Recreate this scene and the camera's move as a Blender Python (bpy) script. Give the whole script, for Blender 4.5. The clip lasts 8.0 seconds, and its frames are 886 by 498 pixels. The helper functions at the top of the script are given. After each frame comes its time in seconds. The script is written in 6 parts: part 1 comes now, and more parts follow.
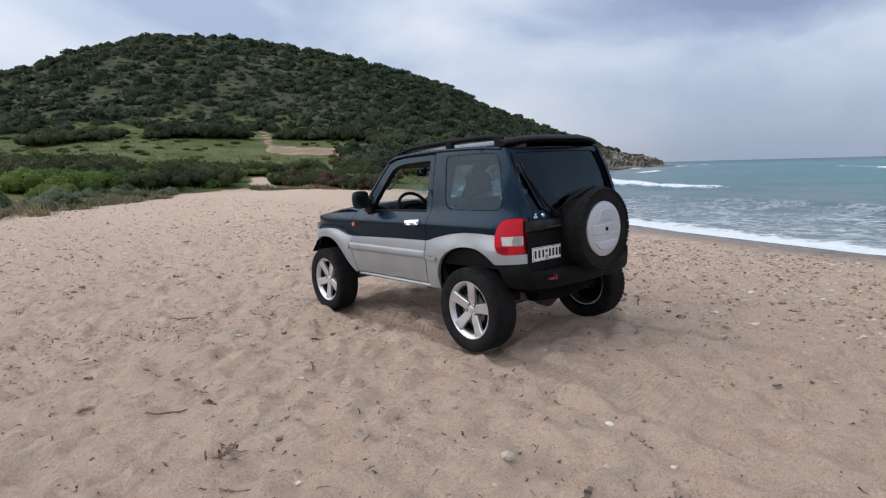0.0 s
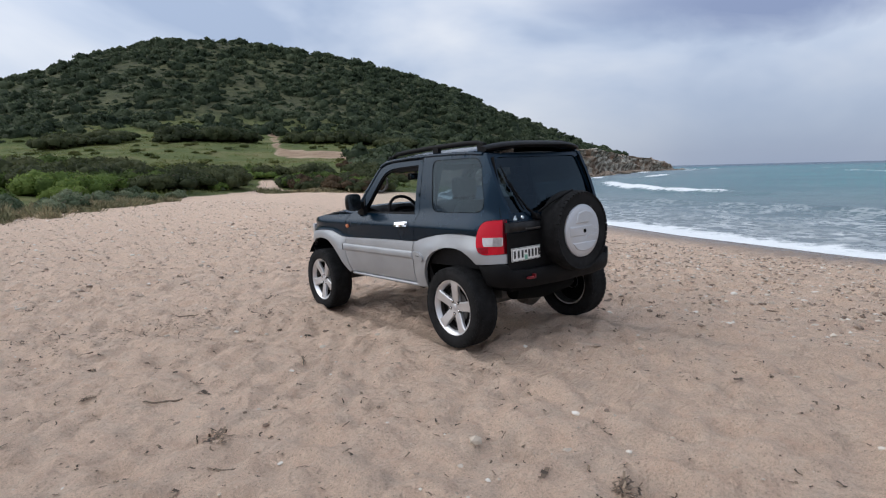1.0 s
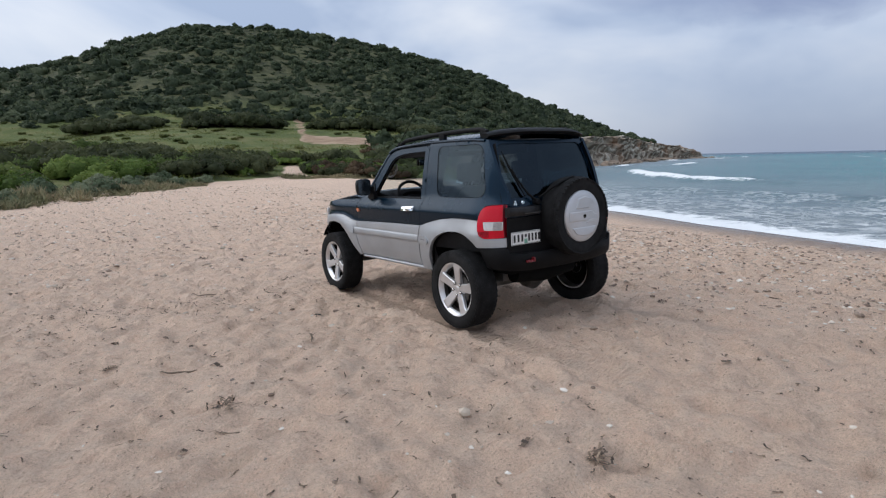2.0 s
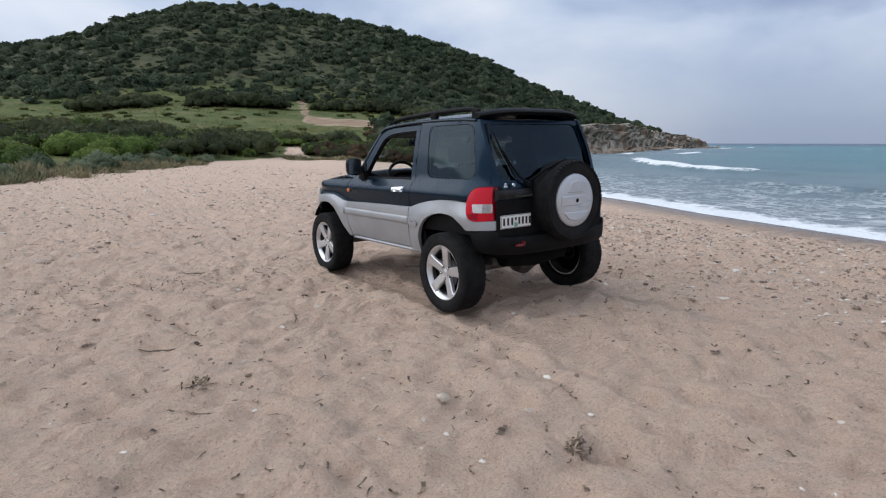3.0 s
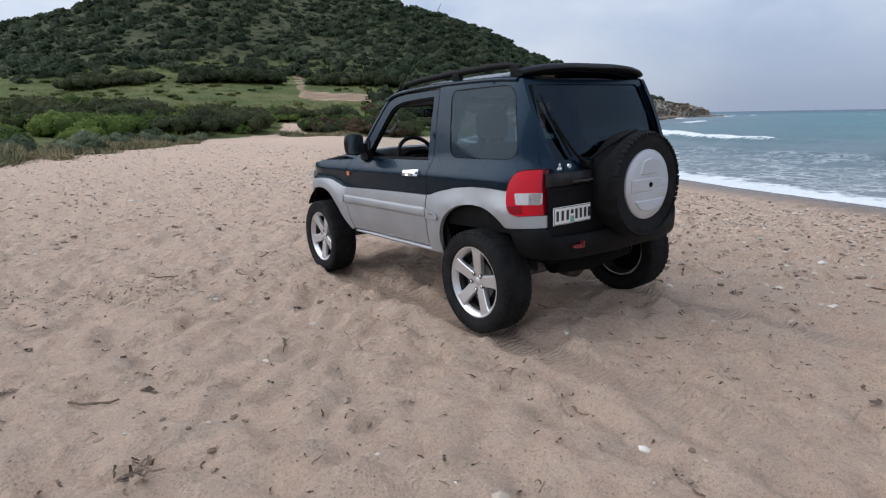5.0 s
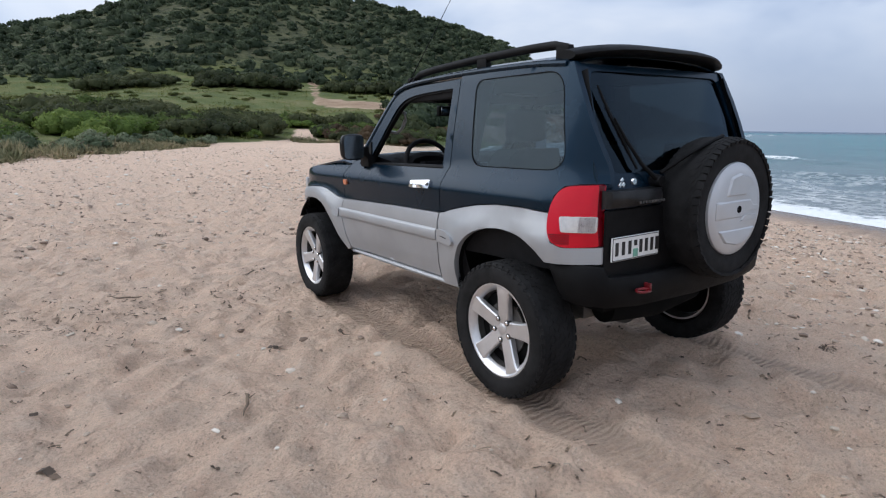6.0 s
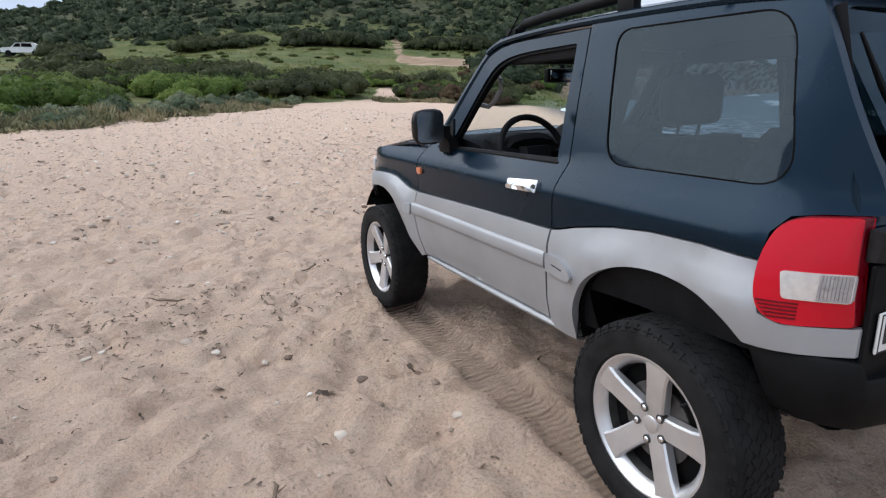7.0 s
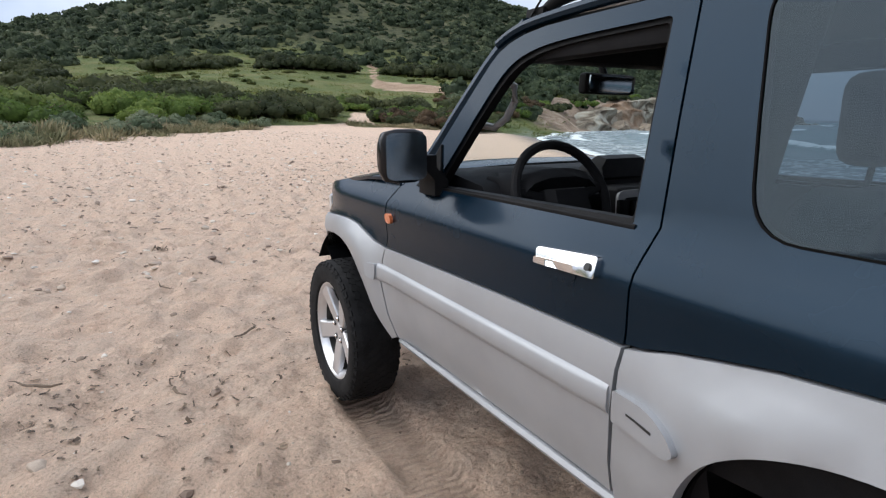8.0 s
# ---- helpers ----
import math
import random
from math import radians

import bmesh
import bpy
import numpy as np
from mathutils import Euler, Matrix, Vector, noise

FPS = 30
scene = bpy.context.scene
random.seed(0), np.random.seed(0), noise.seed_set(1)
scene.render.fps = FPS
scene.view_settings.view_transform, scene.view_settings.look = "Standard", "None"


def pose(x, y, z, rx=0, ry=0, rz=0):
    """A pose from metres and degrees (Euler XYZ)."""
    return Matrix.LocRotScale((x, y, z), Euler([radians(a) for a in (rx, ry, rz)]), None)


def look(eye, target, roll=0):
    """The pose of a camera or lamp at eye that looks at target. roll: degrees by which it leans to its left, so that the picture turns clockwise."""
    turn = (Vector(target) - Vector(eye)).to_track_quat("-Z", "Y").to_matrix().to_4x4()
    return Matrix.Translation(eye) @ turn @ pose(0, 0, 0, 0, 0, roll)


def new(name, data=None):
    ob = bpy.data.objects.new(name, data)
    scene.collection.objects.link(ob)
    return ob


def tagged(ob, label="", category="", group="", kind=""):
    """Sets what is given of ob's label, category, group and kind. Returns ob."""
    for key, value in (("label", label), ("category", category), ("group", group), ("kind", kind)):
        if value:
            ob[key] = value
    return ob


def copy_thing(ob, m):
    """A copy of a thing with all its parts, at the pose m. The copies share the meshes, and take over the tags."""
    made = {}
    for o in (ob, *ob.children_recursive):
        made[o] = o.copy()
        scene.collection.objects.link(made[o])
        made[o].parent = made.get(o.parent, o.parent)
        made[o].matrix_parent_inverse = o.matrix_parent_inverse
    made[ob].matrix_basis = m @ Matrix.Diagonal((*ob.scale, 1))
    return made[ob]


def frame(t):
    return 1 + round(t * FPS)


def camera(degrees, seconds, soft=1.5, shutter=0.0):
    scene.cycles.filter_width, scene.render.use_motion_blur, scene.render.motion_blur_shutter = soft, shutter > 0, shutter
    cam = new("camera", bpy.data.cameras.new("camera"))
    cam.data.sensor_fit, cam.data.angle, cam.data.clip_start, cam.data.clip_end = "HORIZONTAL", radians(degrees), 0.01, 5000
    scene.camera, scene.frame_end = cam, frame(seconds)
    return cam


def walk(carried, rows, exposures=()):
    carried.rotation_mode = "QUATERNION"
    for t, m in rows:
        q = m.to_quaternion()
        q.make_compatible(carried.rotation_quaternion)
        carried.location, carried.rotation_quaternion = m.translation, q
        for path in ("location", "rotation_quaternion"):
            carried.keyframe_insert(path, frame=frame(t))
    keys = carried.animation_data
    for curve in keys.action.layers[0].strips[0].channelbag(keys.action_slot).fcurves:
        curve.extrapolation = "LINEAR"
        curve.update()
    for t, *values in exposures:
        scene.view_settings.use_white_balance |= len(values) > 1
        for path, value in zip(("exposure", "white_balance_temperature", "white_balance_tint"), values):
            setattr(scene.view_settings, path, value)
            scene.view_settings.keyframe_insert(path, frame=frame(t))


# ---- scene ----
from mathutils.geometry import delaunay_2d_cdt

cam = camera(74.0, 8.0, soft=1.2)
PATH = [
    (0, (-3.714, -3.344, 1.4), (-2.467, -1.801, 1.143), -3.1),
    (0.5, (-3.708, -3.487, 1.388), (-2.469, -1.936, 1.147), -3.0),
    (1, (-3.713, -3.633, 1.395), (-2.486, -2.073, 1.151), -3.0),
    (1.5, (-3.692, -3.818, 1.394), (-2.501, -2.23, 1.147), -3.1),
    (2.8, (-3.611, -3.885, 1.34), (-2.477, -2.273, 0.998), -1.9),
    (3, (-3.527, -3.851, 1.337), (-2.382, -2.246, 1.003), -1.5),
    (3.5, (-3.401, -3.677, 1.355), (-2.363, -2.015, 0.954), -1.6),
    (4, (-3.357, -3.425, 1.375), (-2.244, -1.842, 0.871), -2.4),
    (4.5, (-3.187, -3.138, 1.334), (-2.019, -1.575, 0.894), -2.3),
    (4.7, (-3.116, -3.016, 1.342), (-1.99, -1.42, 0.915), -2.8),
    (5.8, (-2.638, -2.219, 1.26), (-1.479, -0.638, 0.863), -1.7),
    (6, (-2.519, -2.071, 1.262), (-1.409, -0.451, 0.879), -0.9),
    (6.5, (-2.305, -1.612, 1.287), (-1.243, -0.002, 0.756), 0.3),
    (6.8, (-2.124, -1.324, 1.326), (-1.165, 0.4, 1.0), -3.3),
    (7, (-2.042, -1.168, 1.344), (-1.184, 0.564, 0.832), -1.5),
    (7.5, (-1.804, -0.686, 1.301), (-0.791, 0.976, 0.84), 4.0),
    (8, (-1.609, -0.249, 1.301), (-0.659, 1.458, 0.871), -0.1),
]
# the car stands on slightly sloping sand
TILT = pose(0, 0, 0, -1.4, -0.9, 0)
walk(cam, [(t, TILT @ look(eye, target, roll)) for t, eye, target, roll in PATH], [(0, 0.09, 6210, 10), (1.5, 0.07, 6170, 10), (4.5, 0.07, 6060, 10), (6.0, 0.22, 6090, 10), (7.0, 0.42, 6160, 10), (8.0, 0.51, 6310, 10)])

# ---- world and sun ----
world = bpy.data.worlds.new("overcast_sky")
scene.world = world
world.use_nodes = True
wn, wl = world.node_tree.nodes, world.node_tree.links
wn.clear()


def wnode(kind, **values):
    n = wn.new(kind)
    for k, v in values.items():
        n.inputs[k].default_value = v
    return n


sky = wn.new("ShaderNodeTexSky")
sky.sky_type = "NISHITA"
sky.sun_disc = False
sky.sun_elevation, sky.sun_rotation = radians(42), radians(-52)
tc = wn.new("ShaderNodeTexCoord")
stretch = wn.new("ShaderNodeMapping")
stretch.inputs["Scale"].default_value = (1.0, 1.0, 1.9)
stretch.inputs["Location"].default_value = (0.35, 0.1, 0.0)
wl.new(tc.outputs["Generated"], stretch.inputs["Vector"])
clouds = wnode("ShaderNodeTexNoise", Scale=2.1, Detail=5.0, Roughness=0.5, Distortion=0.3)
wl.new(stretch.outputs[0], clouds.inputs["Vector"])
shade = wn.new("ShaderNodeValToRGB")
shade.color_ramp.elements[0].position, shade.color_ramp.elements[0].color = 0.385, (0.47, 0.555, 0.72, 1)
shade.color_ramp.elements[1].position, shade.color_ramp.elements[1].color = 0.64, (0.95, 0.96, 0.99, 1)
mid = shade.color_ramp.elements.new(0.47)
mid.color = (0.65, 0.72, 0.85, 1)
wl.new(clouds.outputs["Fac"], shade.inputs["Fac"])
sky_bg, cloud_bg, both = wnode("ShaderNodeBackground", Strength=0.08), wnode("ShaderNodeBackground", Strength=0.95), wnode("ShaderNodeMixShader", Fac=0.88)
wl.new(sky.outputs[0], sky_bg.inputs["Color"])


def wmath(op, a, b=0.0, c=0.0, clamp=False):
    n = wn.new("ShaderNodeMath")
    n.operation, n.use_clamp = op, clamp
    for socket, value in zip(n.inputs, (a, b, c)):
        if isinstance(value, bpy.types.NodeSocket):
            wl.new(value, socket)
        else:
            socket.default_value = value
    return n.outputs[0]


def wmix(fac, a, b):
    n = wn.new("ShaderNodeMix")
    n.data_type = "RGBA"
    for socket, value in zip((n.inputs[0], n.inputs[6], n.inputs[7]), (fac, a, b)):
        if isinstance(value, bpy.types.NodeSocket):
            wl.new(value, socket)
        else:
            socket.default_value = value
    return n.outputs[2]


# a bank of darker rain cloud over the sea, and a grey-blue veil below it down to the horizon
axes = wn.new("ShaderNodeSeparateXYZ")
wl.new(tc.outputs["Generated"], axes.inputs[0])
torn = wnode("ShaderNodeTexNoise", Scale=5.0, Detail=6.0, Roughness=0.55, Distortion=0.4)
wl.new(stretch.outputs[0], torn.inputs["Vector"])
bearing = wmath("ARCTAN2", axes.outputs["X"], axes.outputs["Y"])
ragged = wmath("SUBTRACT", torn.outputs["Fac"], 0.5)
across = wmath("MULTIPLY", wmath("SUBTRACT", bearing, radians(69)), 3.0)
above = wmath("ADD", wmath("MULTIPLY", wmath("SUBTRACT", axes.outputs["Z"], 0.246), 16.0), wmath("MULTIPLY", ragged, 2.4))
bank = wmath("SUBTRACT", 1.25, wmath("SQRT", wmath("ADD", wmath("MULTIPLY", across, across), wmath("MULTIPLY", above, above))), clamp=True)
veil = wmath("MULTIPLY", wmath("MULTIPLY_ADD", bearing, 2.4, -1.55, clamp=True), wmath("MULTIPLY_ADD", axes.outputs["Z"], -6.5, 1.12, clamp=True), clamp=True)
tint = wmix(wmath("MULTIPLY", bank, 1.1, clamp=True), shade.outputs[0], (0.31, 0.37, 0.55, 1))
tint = wmix(wmath("MULTIPLY", veil, 0.9, clamp=True), tint, (0.40, 0.465, 0.61, 1))
wl.new(tint, cloud_bg.inputs["Color"])
# an overcast sky is brightest overhead
split = wn.new("ShaderNodeSeparateXYZ")
wl.new(tc.outputs["Generated"], split.inputs[0])
lift = wn.new("ShaderNodeMapRange")
lift.inputs["From Min"].default_value, lift.inputs["From Max"].default_value = 0.0, 1.0
lift.inputs["To Min"].default_value, lift.inputs["To Max"].default_value = 0.80, 1.30
wl.new(split.outputs["Z"], lift.inputs["Value"])
# and the cloud glows softly round the hidden sun
toward, power, glow = wn.new("ShaderNodeVectorMath"), wn.new("ShaderNodeMath"), wn.new("ShaderNodeMath")
toward.operation = "DOT_PRODUCT"
toward.inputs[1].default_value = Vector((-30, 23, 34)).normalized()
wl.new(tc.outputs["Generated"], toward.inputs[0])
clip = wn.new("ShaderNodeMath")
clip.operation, clip.inputs[1].default_value = "MAXIMUM", 0.0
wl.new(toward.outputs["Value"], clip.inputs[0])
power.operation, power.inputs[1].default_value = "POWER", 4.0
wl.new(clip.outputs[0], power.inputs[0])
glow.operation, glow.inputs[1].default_value = "MULTIPLY_ADD", 0.45
wl.new(power.outputs[0], glow.inputs[0])
wl.new(lift.outputs[0], glow.inputs[2])
wl.new(glow.outputs[0], cloud_bg.inputs["Strength"])
wl.new(sky_bg.outputs[0], both.inputs[1])
wl.new(cloud_bg.outputs[0], both.inputs[2])
out = wn.new("ShaderNodeOutputWorld")
wl.new(both.outputs[0], out.inputs["Surface"])

sun = new("sun", bpy.data.lights.new("sun", "SUN"))
sun.data.energy, sun.data.angle, sun.data.color = 1.40, radians(72), (1.0, 0.94, 0.85)
sun.matrix_world = look((-30, 23, 34), (0, 0, 0))


# ---- materials ----
class Nodes:
    """A small wrapper that wires one node material."""

    def __init__(self, name):
        self.mat = bpy.data.materials.new(name)
        self.mat.use_nodes = True
        self.tree = self.mat.node_tree
        self.tree.nodes.clear()
        self.bsdf = self.tree.nodes.new("ShaderNodeBsdfPrincipled")
        end = self.tree.nodes.new("ShaderNodeOutputMaterial")
        self.tree.links.new(self.bsdf.outputs[0], end.inputs["Surface"])
        self.place = self.tree.nodes.new("ShaderNodeTexCoord").outputs["Object"]

    def put(self, socket, value):
        if isinstance(value, bpy.types.NodeSocket):
            self.tree.links.new(value, socket)
        elif isinstance(value, tuple) and len(value) == 3 and socket.type == "RGBA":
            socket.default_value = (*value, 1)
        else:
            socket.default_value = value

    def set(self, **values):
        for k, v in values.items():
            self.put(self.bsdf.inputs[k.replace("_", " ")], v)
        return self

    def noise(self, scale, detail=4.0, rough=0.55, vector=None, distortion=0.0):
        n = self.tree.nodes.new("ShaderNodeTexNoise")
        self.put(n.inputs["Vector"], vector or self.place)
        n.inputs["Scale"].default_value, n.inputs["Detail"].default_value = scale, detail
        n.inputs["Roughness"].default_value, n.inputs["Distortion"].default_value = rough, distortion
        return n.outputs["Fac"]

    def cells(self, scale, vector=None, feature="F1"):
        n = self.tree.nodes.new("ShaderNodeTexVoronoi")
        n.feature = feature
        self.put(n.inputs["Vector"], vector or self.place)
        n.inputs["Scale"].default_value = scale
        return n.outputs["Distance"]

    def ramp(self, fac, *stops):
        n = self.tree.nodes.new("ShaderNodeValToRGB")
        e = n.color_ramp.elements
        while len(e) < len(stops):
            e.new(0.5)
        for el, (p, c) in zip(e, stops):
            el.position, el.color = p, (c if isinstance(c, tuple) else (c, c, c)) + (1,)
        self.put(n.inputs["Fac"], fac)
        return n.outputs["Color"]

    def mix(self, fac, a, b, mode="MIX"):
        n = self.tree.nodes.new("ShaderNodeMix")
        n.data_type, n.blend_type = "RGBA", mode
        self.put(n.inputs[0], fac)
        self.put(n.inputs[6], a)
        self.put(n.inputs[7], b)
        return n.outputs[2]

    def math(self, op, a, b=0.0, clamp=False):
        n = self.tree.nodes.new("ShaderNodeMath")
        n.operation, n.use_clamp = op, clamp
        self.put(n.inputs[0], a)
        self.put(n.inputs[1], b)
        return n.outputs[0]

    def attr(self, name):
        n = self.tree.nodes.new("ShaderNodeAttribute")
        n.attribute_name = name
        return n.outputs["Fac"]

    def random(self):
        return self.tree.nodes.new("ShaderNodeObjectInfo").outputs["Random"]

    def island(self):
        return self.tree.nodes.new("ShaderNodeNewGeometry").outputs["Random Per Island"]

    def bump(self, height, strength=0.4, distance=0.01):
        n = self.tree.nodes.new("ShaderNodeBump")
        n.inputs["Strength"].default_value, n.inputs["Distance"].default_value = strength, distance
        self.put(n.inputs["Height"], height)
        self.put(self.bsdf.inputs["Normal"], n.outputs[0])
        return self


def plain(name, colour, rough=0.5, metal=0.0, vary=0.25, scale=6.0, coat=0.0, relief=0.0, relief_scale=60.0, shine=0.5):
    """A surface of one colour with blotches, fine grain and uneven gloss."""
    m = Nodes(name)
    dark, light = tuple(c * (1 - vary) for c in colour), tuple(min(1, c * (1 + vary)) for c in colour)
    m.set(Base_Color=m.ramp(m.noise(scale), (0.3, dark), (0.7, light)), Metallic=metal, Coat_Weight=coat, Coat_Roughness=0.06, Specular_IOR_Level=shine)
    m.set(Roughness=m.math("ADD", m.math("MULTIPLY", m.noise(scale * 2.3), 0.24), rough - 0.12))
    if relief:
        m.bump(m.noise(relief_scale), relief, 0.004)
    return m.mat


def sand_material():
    m = Nodes("beach_ground")
    grass, rock, wet = m.attr("grass"), m.attr("rock"), m.attr("wet")
    grain = m.noise(420, 2)
    blotch = m.noise(0.9, 5)
    fine = m.noise(14, 5)
    sand = m.mix(blotch, (0.67, 0.478, 0.350), (0.83, 0.602, 0.452))
    sand = m.mix(m.ramp(fine, (0.35, 0.0), (0.75, 1.0)), sand, (0.88, 0.66, 0.49))
    sand = m.mix(m.ramp(grain, (0.42, 0.45), (0.58, 0.0)), sand, (0.31, 0.235, 0.185))
    specks = m.cells(26)
    sand = m.mix(m.ramp(specks, (0.10, 0.6), (0.16, 0.0)), sand, (0.19, 0.135, 0.105))
    sand = m.mix(m.ramp(m.cells(70), (0.12, 0.45), (0.2, 0.0)), sand, (0.22, 0.165, 0.13))
    sand = m.mix(m.ramp(m.noise(4.5, 5, 0.65), (0.46, 0.0), (0.66, 0.45)), sand, (0.58, 0.47, 0.375))
    sand = m.mix(m.ramp(m.noise(7.5, 4, 0.6, distortion=0.6), (0.52, 0.0), (0.72, 0.4)), sand, (0.66, 0.43, 0.31))
    sand = m.mix(m.ramp(m.noise(75, 3, 0.7), (0.36, 0.5), (0.50, 0.0)), sand, (0.36, 0.265, 0.20))
    sand = m.mix(m.ramp(m.cells(34), (0.07, 0.7), (0.11, 0.0)), sand, (0.80, 0.73, 0.64))
    rut = m.attr("rut")
    sand = m.mix(m.math("MULTIPLY", rut, 0.35), sand, (0.30, 0.225, 0.175))
    sand = m.mix(m.attr("earth"), sand, m.ramp(m.noise(0.6, 6, 0.65), (0.3, (0.22, 0.145, 0.092)), (0.7, (0.36, 0.255, 0.17))))
    sand = m.mix(wet, sand, (0.17, 0.125, 0.095))
    tuft = m.noise(0.22, 6, 0.62)
    turf = m.ramp(tuft, (0.30, (0.053, 0.069, 0.018)), (0.48, (0.093, 0.113, 0.032)), (0.60, (0.138, 0.138, 0.049)), (0.74, (0.187, 0.161, 0.078)))
    turf = m.mix(m.ramp(m.noise(2.4, 5), (0.45, 0.0), (0.7, 0.55)), turf, (0.10, 0.13, 0.045))
    heath = m.ramp(m.noise(0.45, 8, 0.72), (0.36, (0.026, 0.032, 0.017)), (0.52, (0.064, 0.068, 0.031)), (0.66, (0.107, 0.101, 0.052)), (0.8, (0.174, 0.140, 0.086)))
    turf = m.mix(m.math("MULTIPLY", m.attr("heath"), m.ramp(m.noise(0.07, 4), (0.45, 1.0), (0.68, 0.75))), turf, heath)
    stone = m.ramp(m.noise(0.35, 8, 0.68, distortion=1.2), (0.32, (0.10, 0.068, 0.048)), (0.5, (0.25, 0.175, 0.125)), (0.68, (0.42, 0.335, 0.255)))
    edge = m.ramp(m.math("ADD", grass, m.math("MULTIPLY", m.math("SUBTRACT", m.noise(0.35, 6), 0.5), 0.9)), (0.42, 0.0), (0.56, 1.0))
    colour = m.mix(edge, sand, turf)
    colour = m.mix(m.ramp(m.math("ADD", rock, m.math("MULTIPLY", m.math("SUBTRACT", m.noise(0.12, 6), 0.5), 1.0)), (0.42, 0.0), (0.62, 1.0)), colour, stone)
    m.set(Base_Color=colour, Roughness=m.math("SUBTRACT", 0.95, m.math("MULTIPLY", wet, 0.7)), Specular_IOR_Level=m.math("ADD", 0.25, m.math("MULTIPLY", wet, 0.3)))
    height = m.math("ADD", m.math("MULTIPLY", m.noise(9, 8, 0.70), 0.75), m.math("ADD", m.math("MULTIPLY", m.noise(27, 4, 0.6), 0.36), m.math("MULTIPLY", grain, 0.10)))
    push = m.tree.nodes.new("ShaderNodeVectorMath")
    push.operation, push.inputs[1].default_value = "MULTIPLY_ADD", (0.16, 0.16, 0.0)
    swirl = m.tree.nodes.new("ShaderNodeTexNoise")
    swirl.inputs["Scale"].default_value, swirl.inputs["Detail"].default_value = 6.0, 3.0
    m.put(swirl.inputs["Vector"], m.place)
    m.put(push.inputs[0], swirl.outputs["Color"])
    m.put(push.inputs[2], m.place)
    dimples = m.math("ADD", m.cells(7.0, push.outputs[0], "SMOOTH_F1"), m.math("MULTIPLY", m.cells(14.0, push.outputs[0], "SMOOTH_F1"), 0.55))
    height = m.math("ADD", height, m.math("MULTIPLY", dimples, 0.55))
    wave = m.tree.nodes.new("ShaderNodeTexWave")
    wave.bands_direction = "Y"
    wave.inputs["Scale"].default_value, wave.inputs["Distortion"].default_value, wave.inputs["Detail"].default_value = 8.5, 1.2, 2.0
    wave.inputs["Detail Scale"].default_value = 1.5
    m.put(wave.inputs["Vector"], m.place)
    height = m.math("ADD", height, m.math("MULTIPLY", m.math("MULTIPLY", wave.outputs["Fac"], rut), 0.24))
    m.bump(height, 1.0, 0.09)
    return m.mat


def sea_material():
    m = Nodes("sea_water")
    far, froth = m.attr("shore"), m.attr("froth")
    # the pale grey near the shore has the sky's reflection put into the colour
    deep = m.ramp(m.math("DIVIDE", far, 400.0), (0.0, (0.25, 0.27, 0.275)), (0.03, (0.145, 0.205, 0.215)), (0.10, (0.055, 0.195, 0.205)), (0.30, (0.010, 0.145, 0.165)), (1.0, (0.004, 0.038, 0.075)))
    streak = m.tree.nodes.new("ShaderNodeMapping")
    streak.inputs["Scale"].default_value = (1.0, 0.35, 1.0)
    m.put(streak.inputs["Vector"], m.place)
    deep = m.mix(m.ramp(m.noise(0.08, 5, vector=streak.outputs[0]), (0.35, 0.0), (0.7, 0.55)), deep, (0.02, 0.075, 0.11))
    lace = m.math("ADD", froth, m.math("MULTIPLY", m.math("SUBTRACT", m.noise(1.7, 8, 0.68, distortion=0.8), 0.5), 1.5))
    foam = m.ramp(lace, (0.46, 0.0), (0.66, 1.0))
    # a torn net of old foam drifts behind the breakers
    stir = m.tree.nodes.new("ShaderNodeTexNoise")
    stir.inputs["Scale"].default_value, stir.inputs["Detail"].default_value = 0.9, 4.0
    m.put(stir.inputs["Vector"], m.place)
    drawn = m.tree.nodes.new("ShaderNodeVectorMath")
    drawn.operation, drawn.inputs[1].default_value = "MULTIPLY_ADD", (2.2, 3.4, 0.0)
    m.put(drawn.inputs[0], stir.outputs["Color"])
    m.put(drawn.inputs[2], m.place)
    net = m.ramp(m.cells(1.3, drawn.outputs[0], "DISTANCE_TO_EDGE"), (0.0, 1.0), (0.06, 0.6), (0.13, 0.0))
    net = m.math("MULTIPLY", net, m.math("MULTIPLY", m.attr("net"), m.ramp(m.noise(0.5, 5, 0.65), (0.38, 0.0), (0.62, 1.0))))
    foam = m.math("MAXIMUM", foam, net, True)
    m.set(Base_Color=m.mix(foam, deep, (0.78, 0.80, 0.80)), Roughness=m.mix(foam, (0.24, 0.24, 0.24), (0.8, 0.8, 0.8)), IOR=1.33, Specular_IOR_Level=0.16)
    m.bump(m.math("ADD", m.noise(1.3, 6, 0.6, vector=streak.outputs[0]), m.math("MULTIPLY", m.noise(9, 4), 0.25)), 0.9, 0.30)
    return m.mat


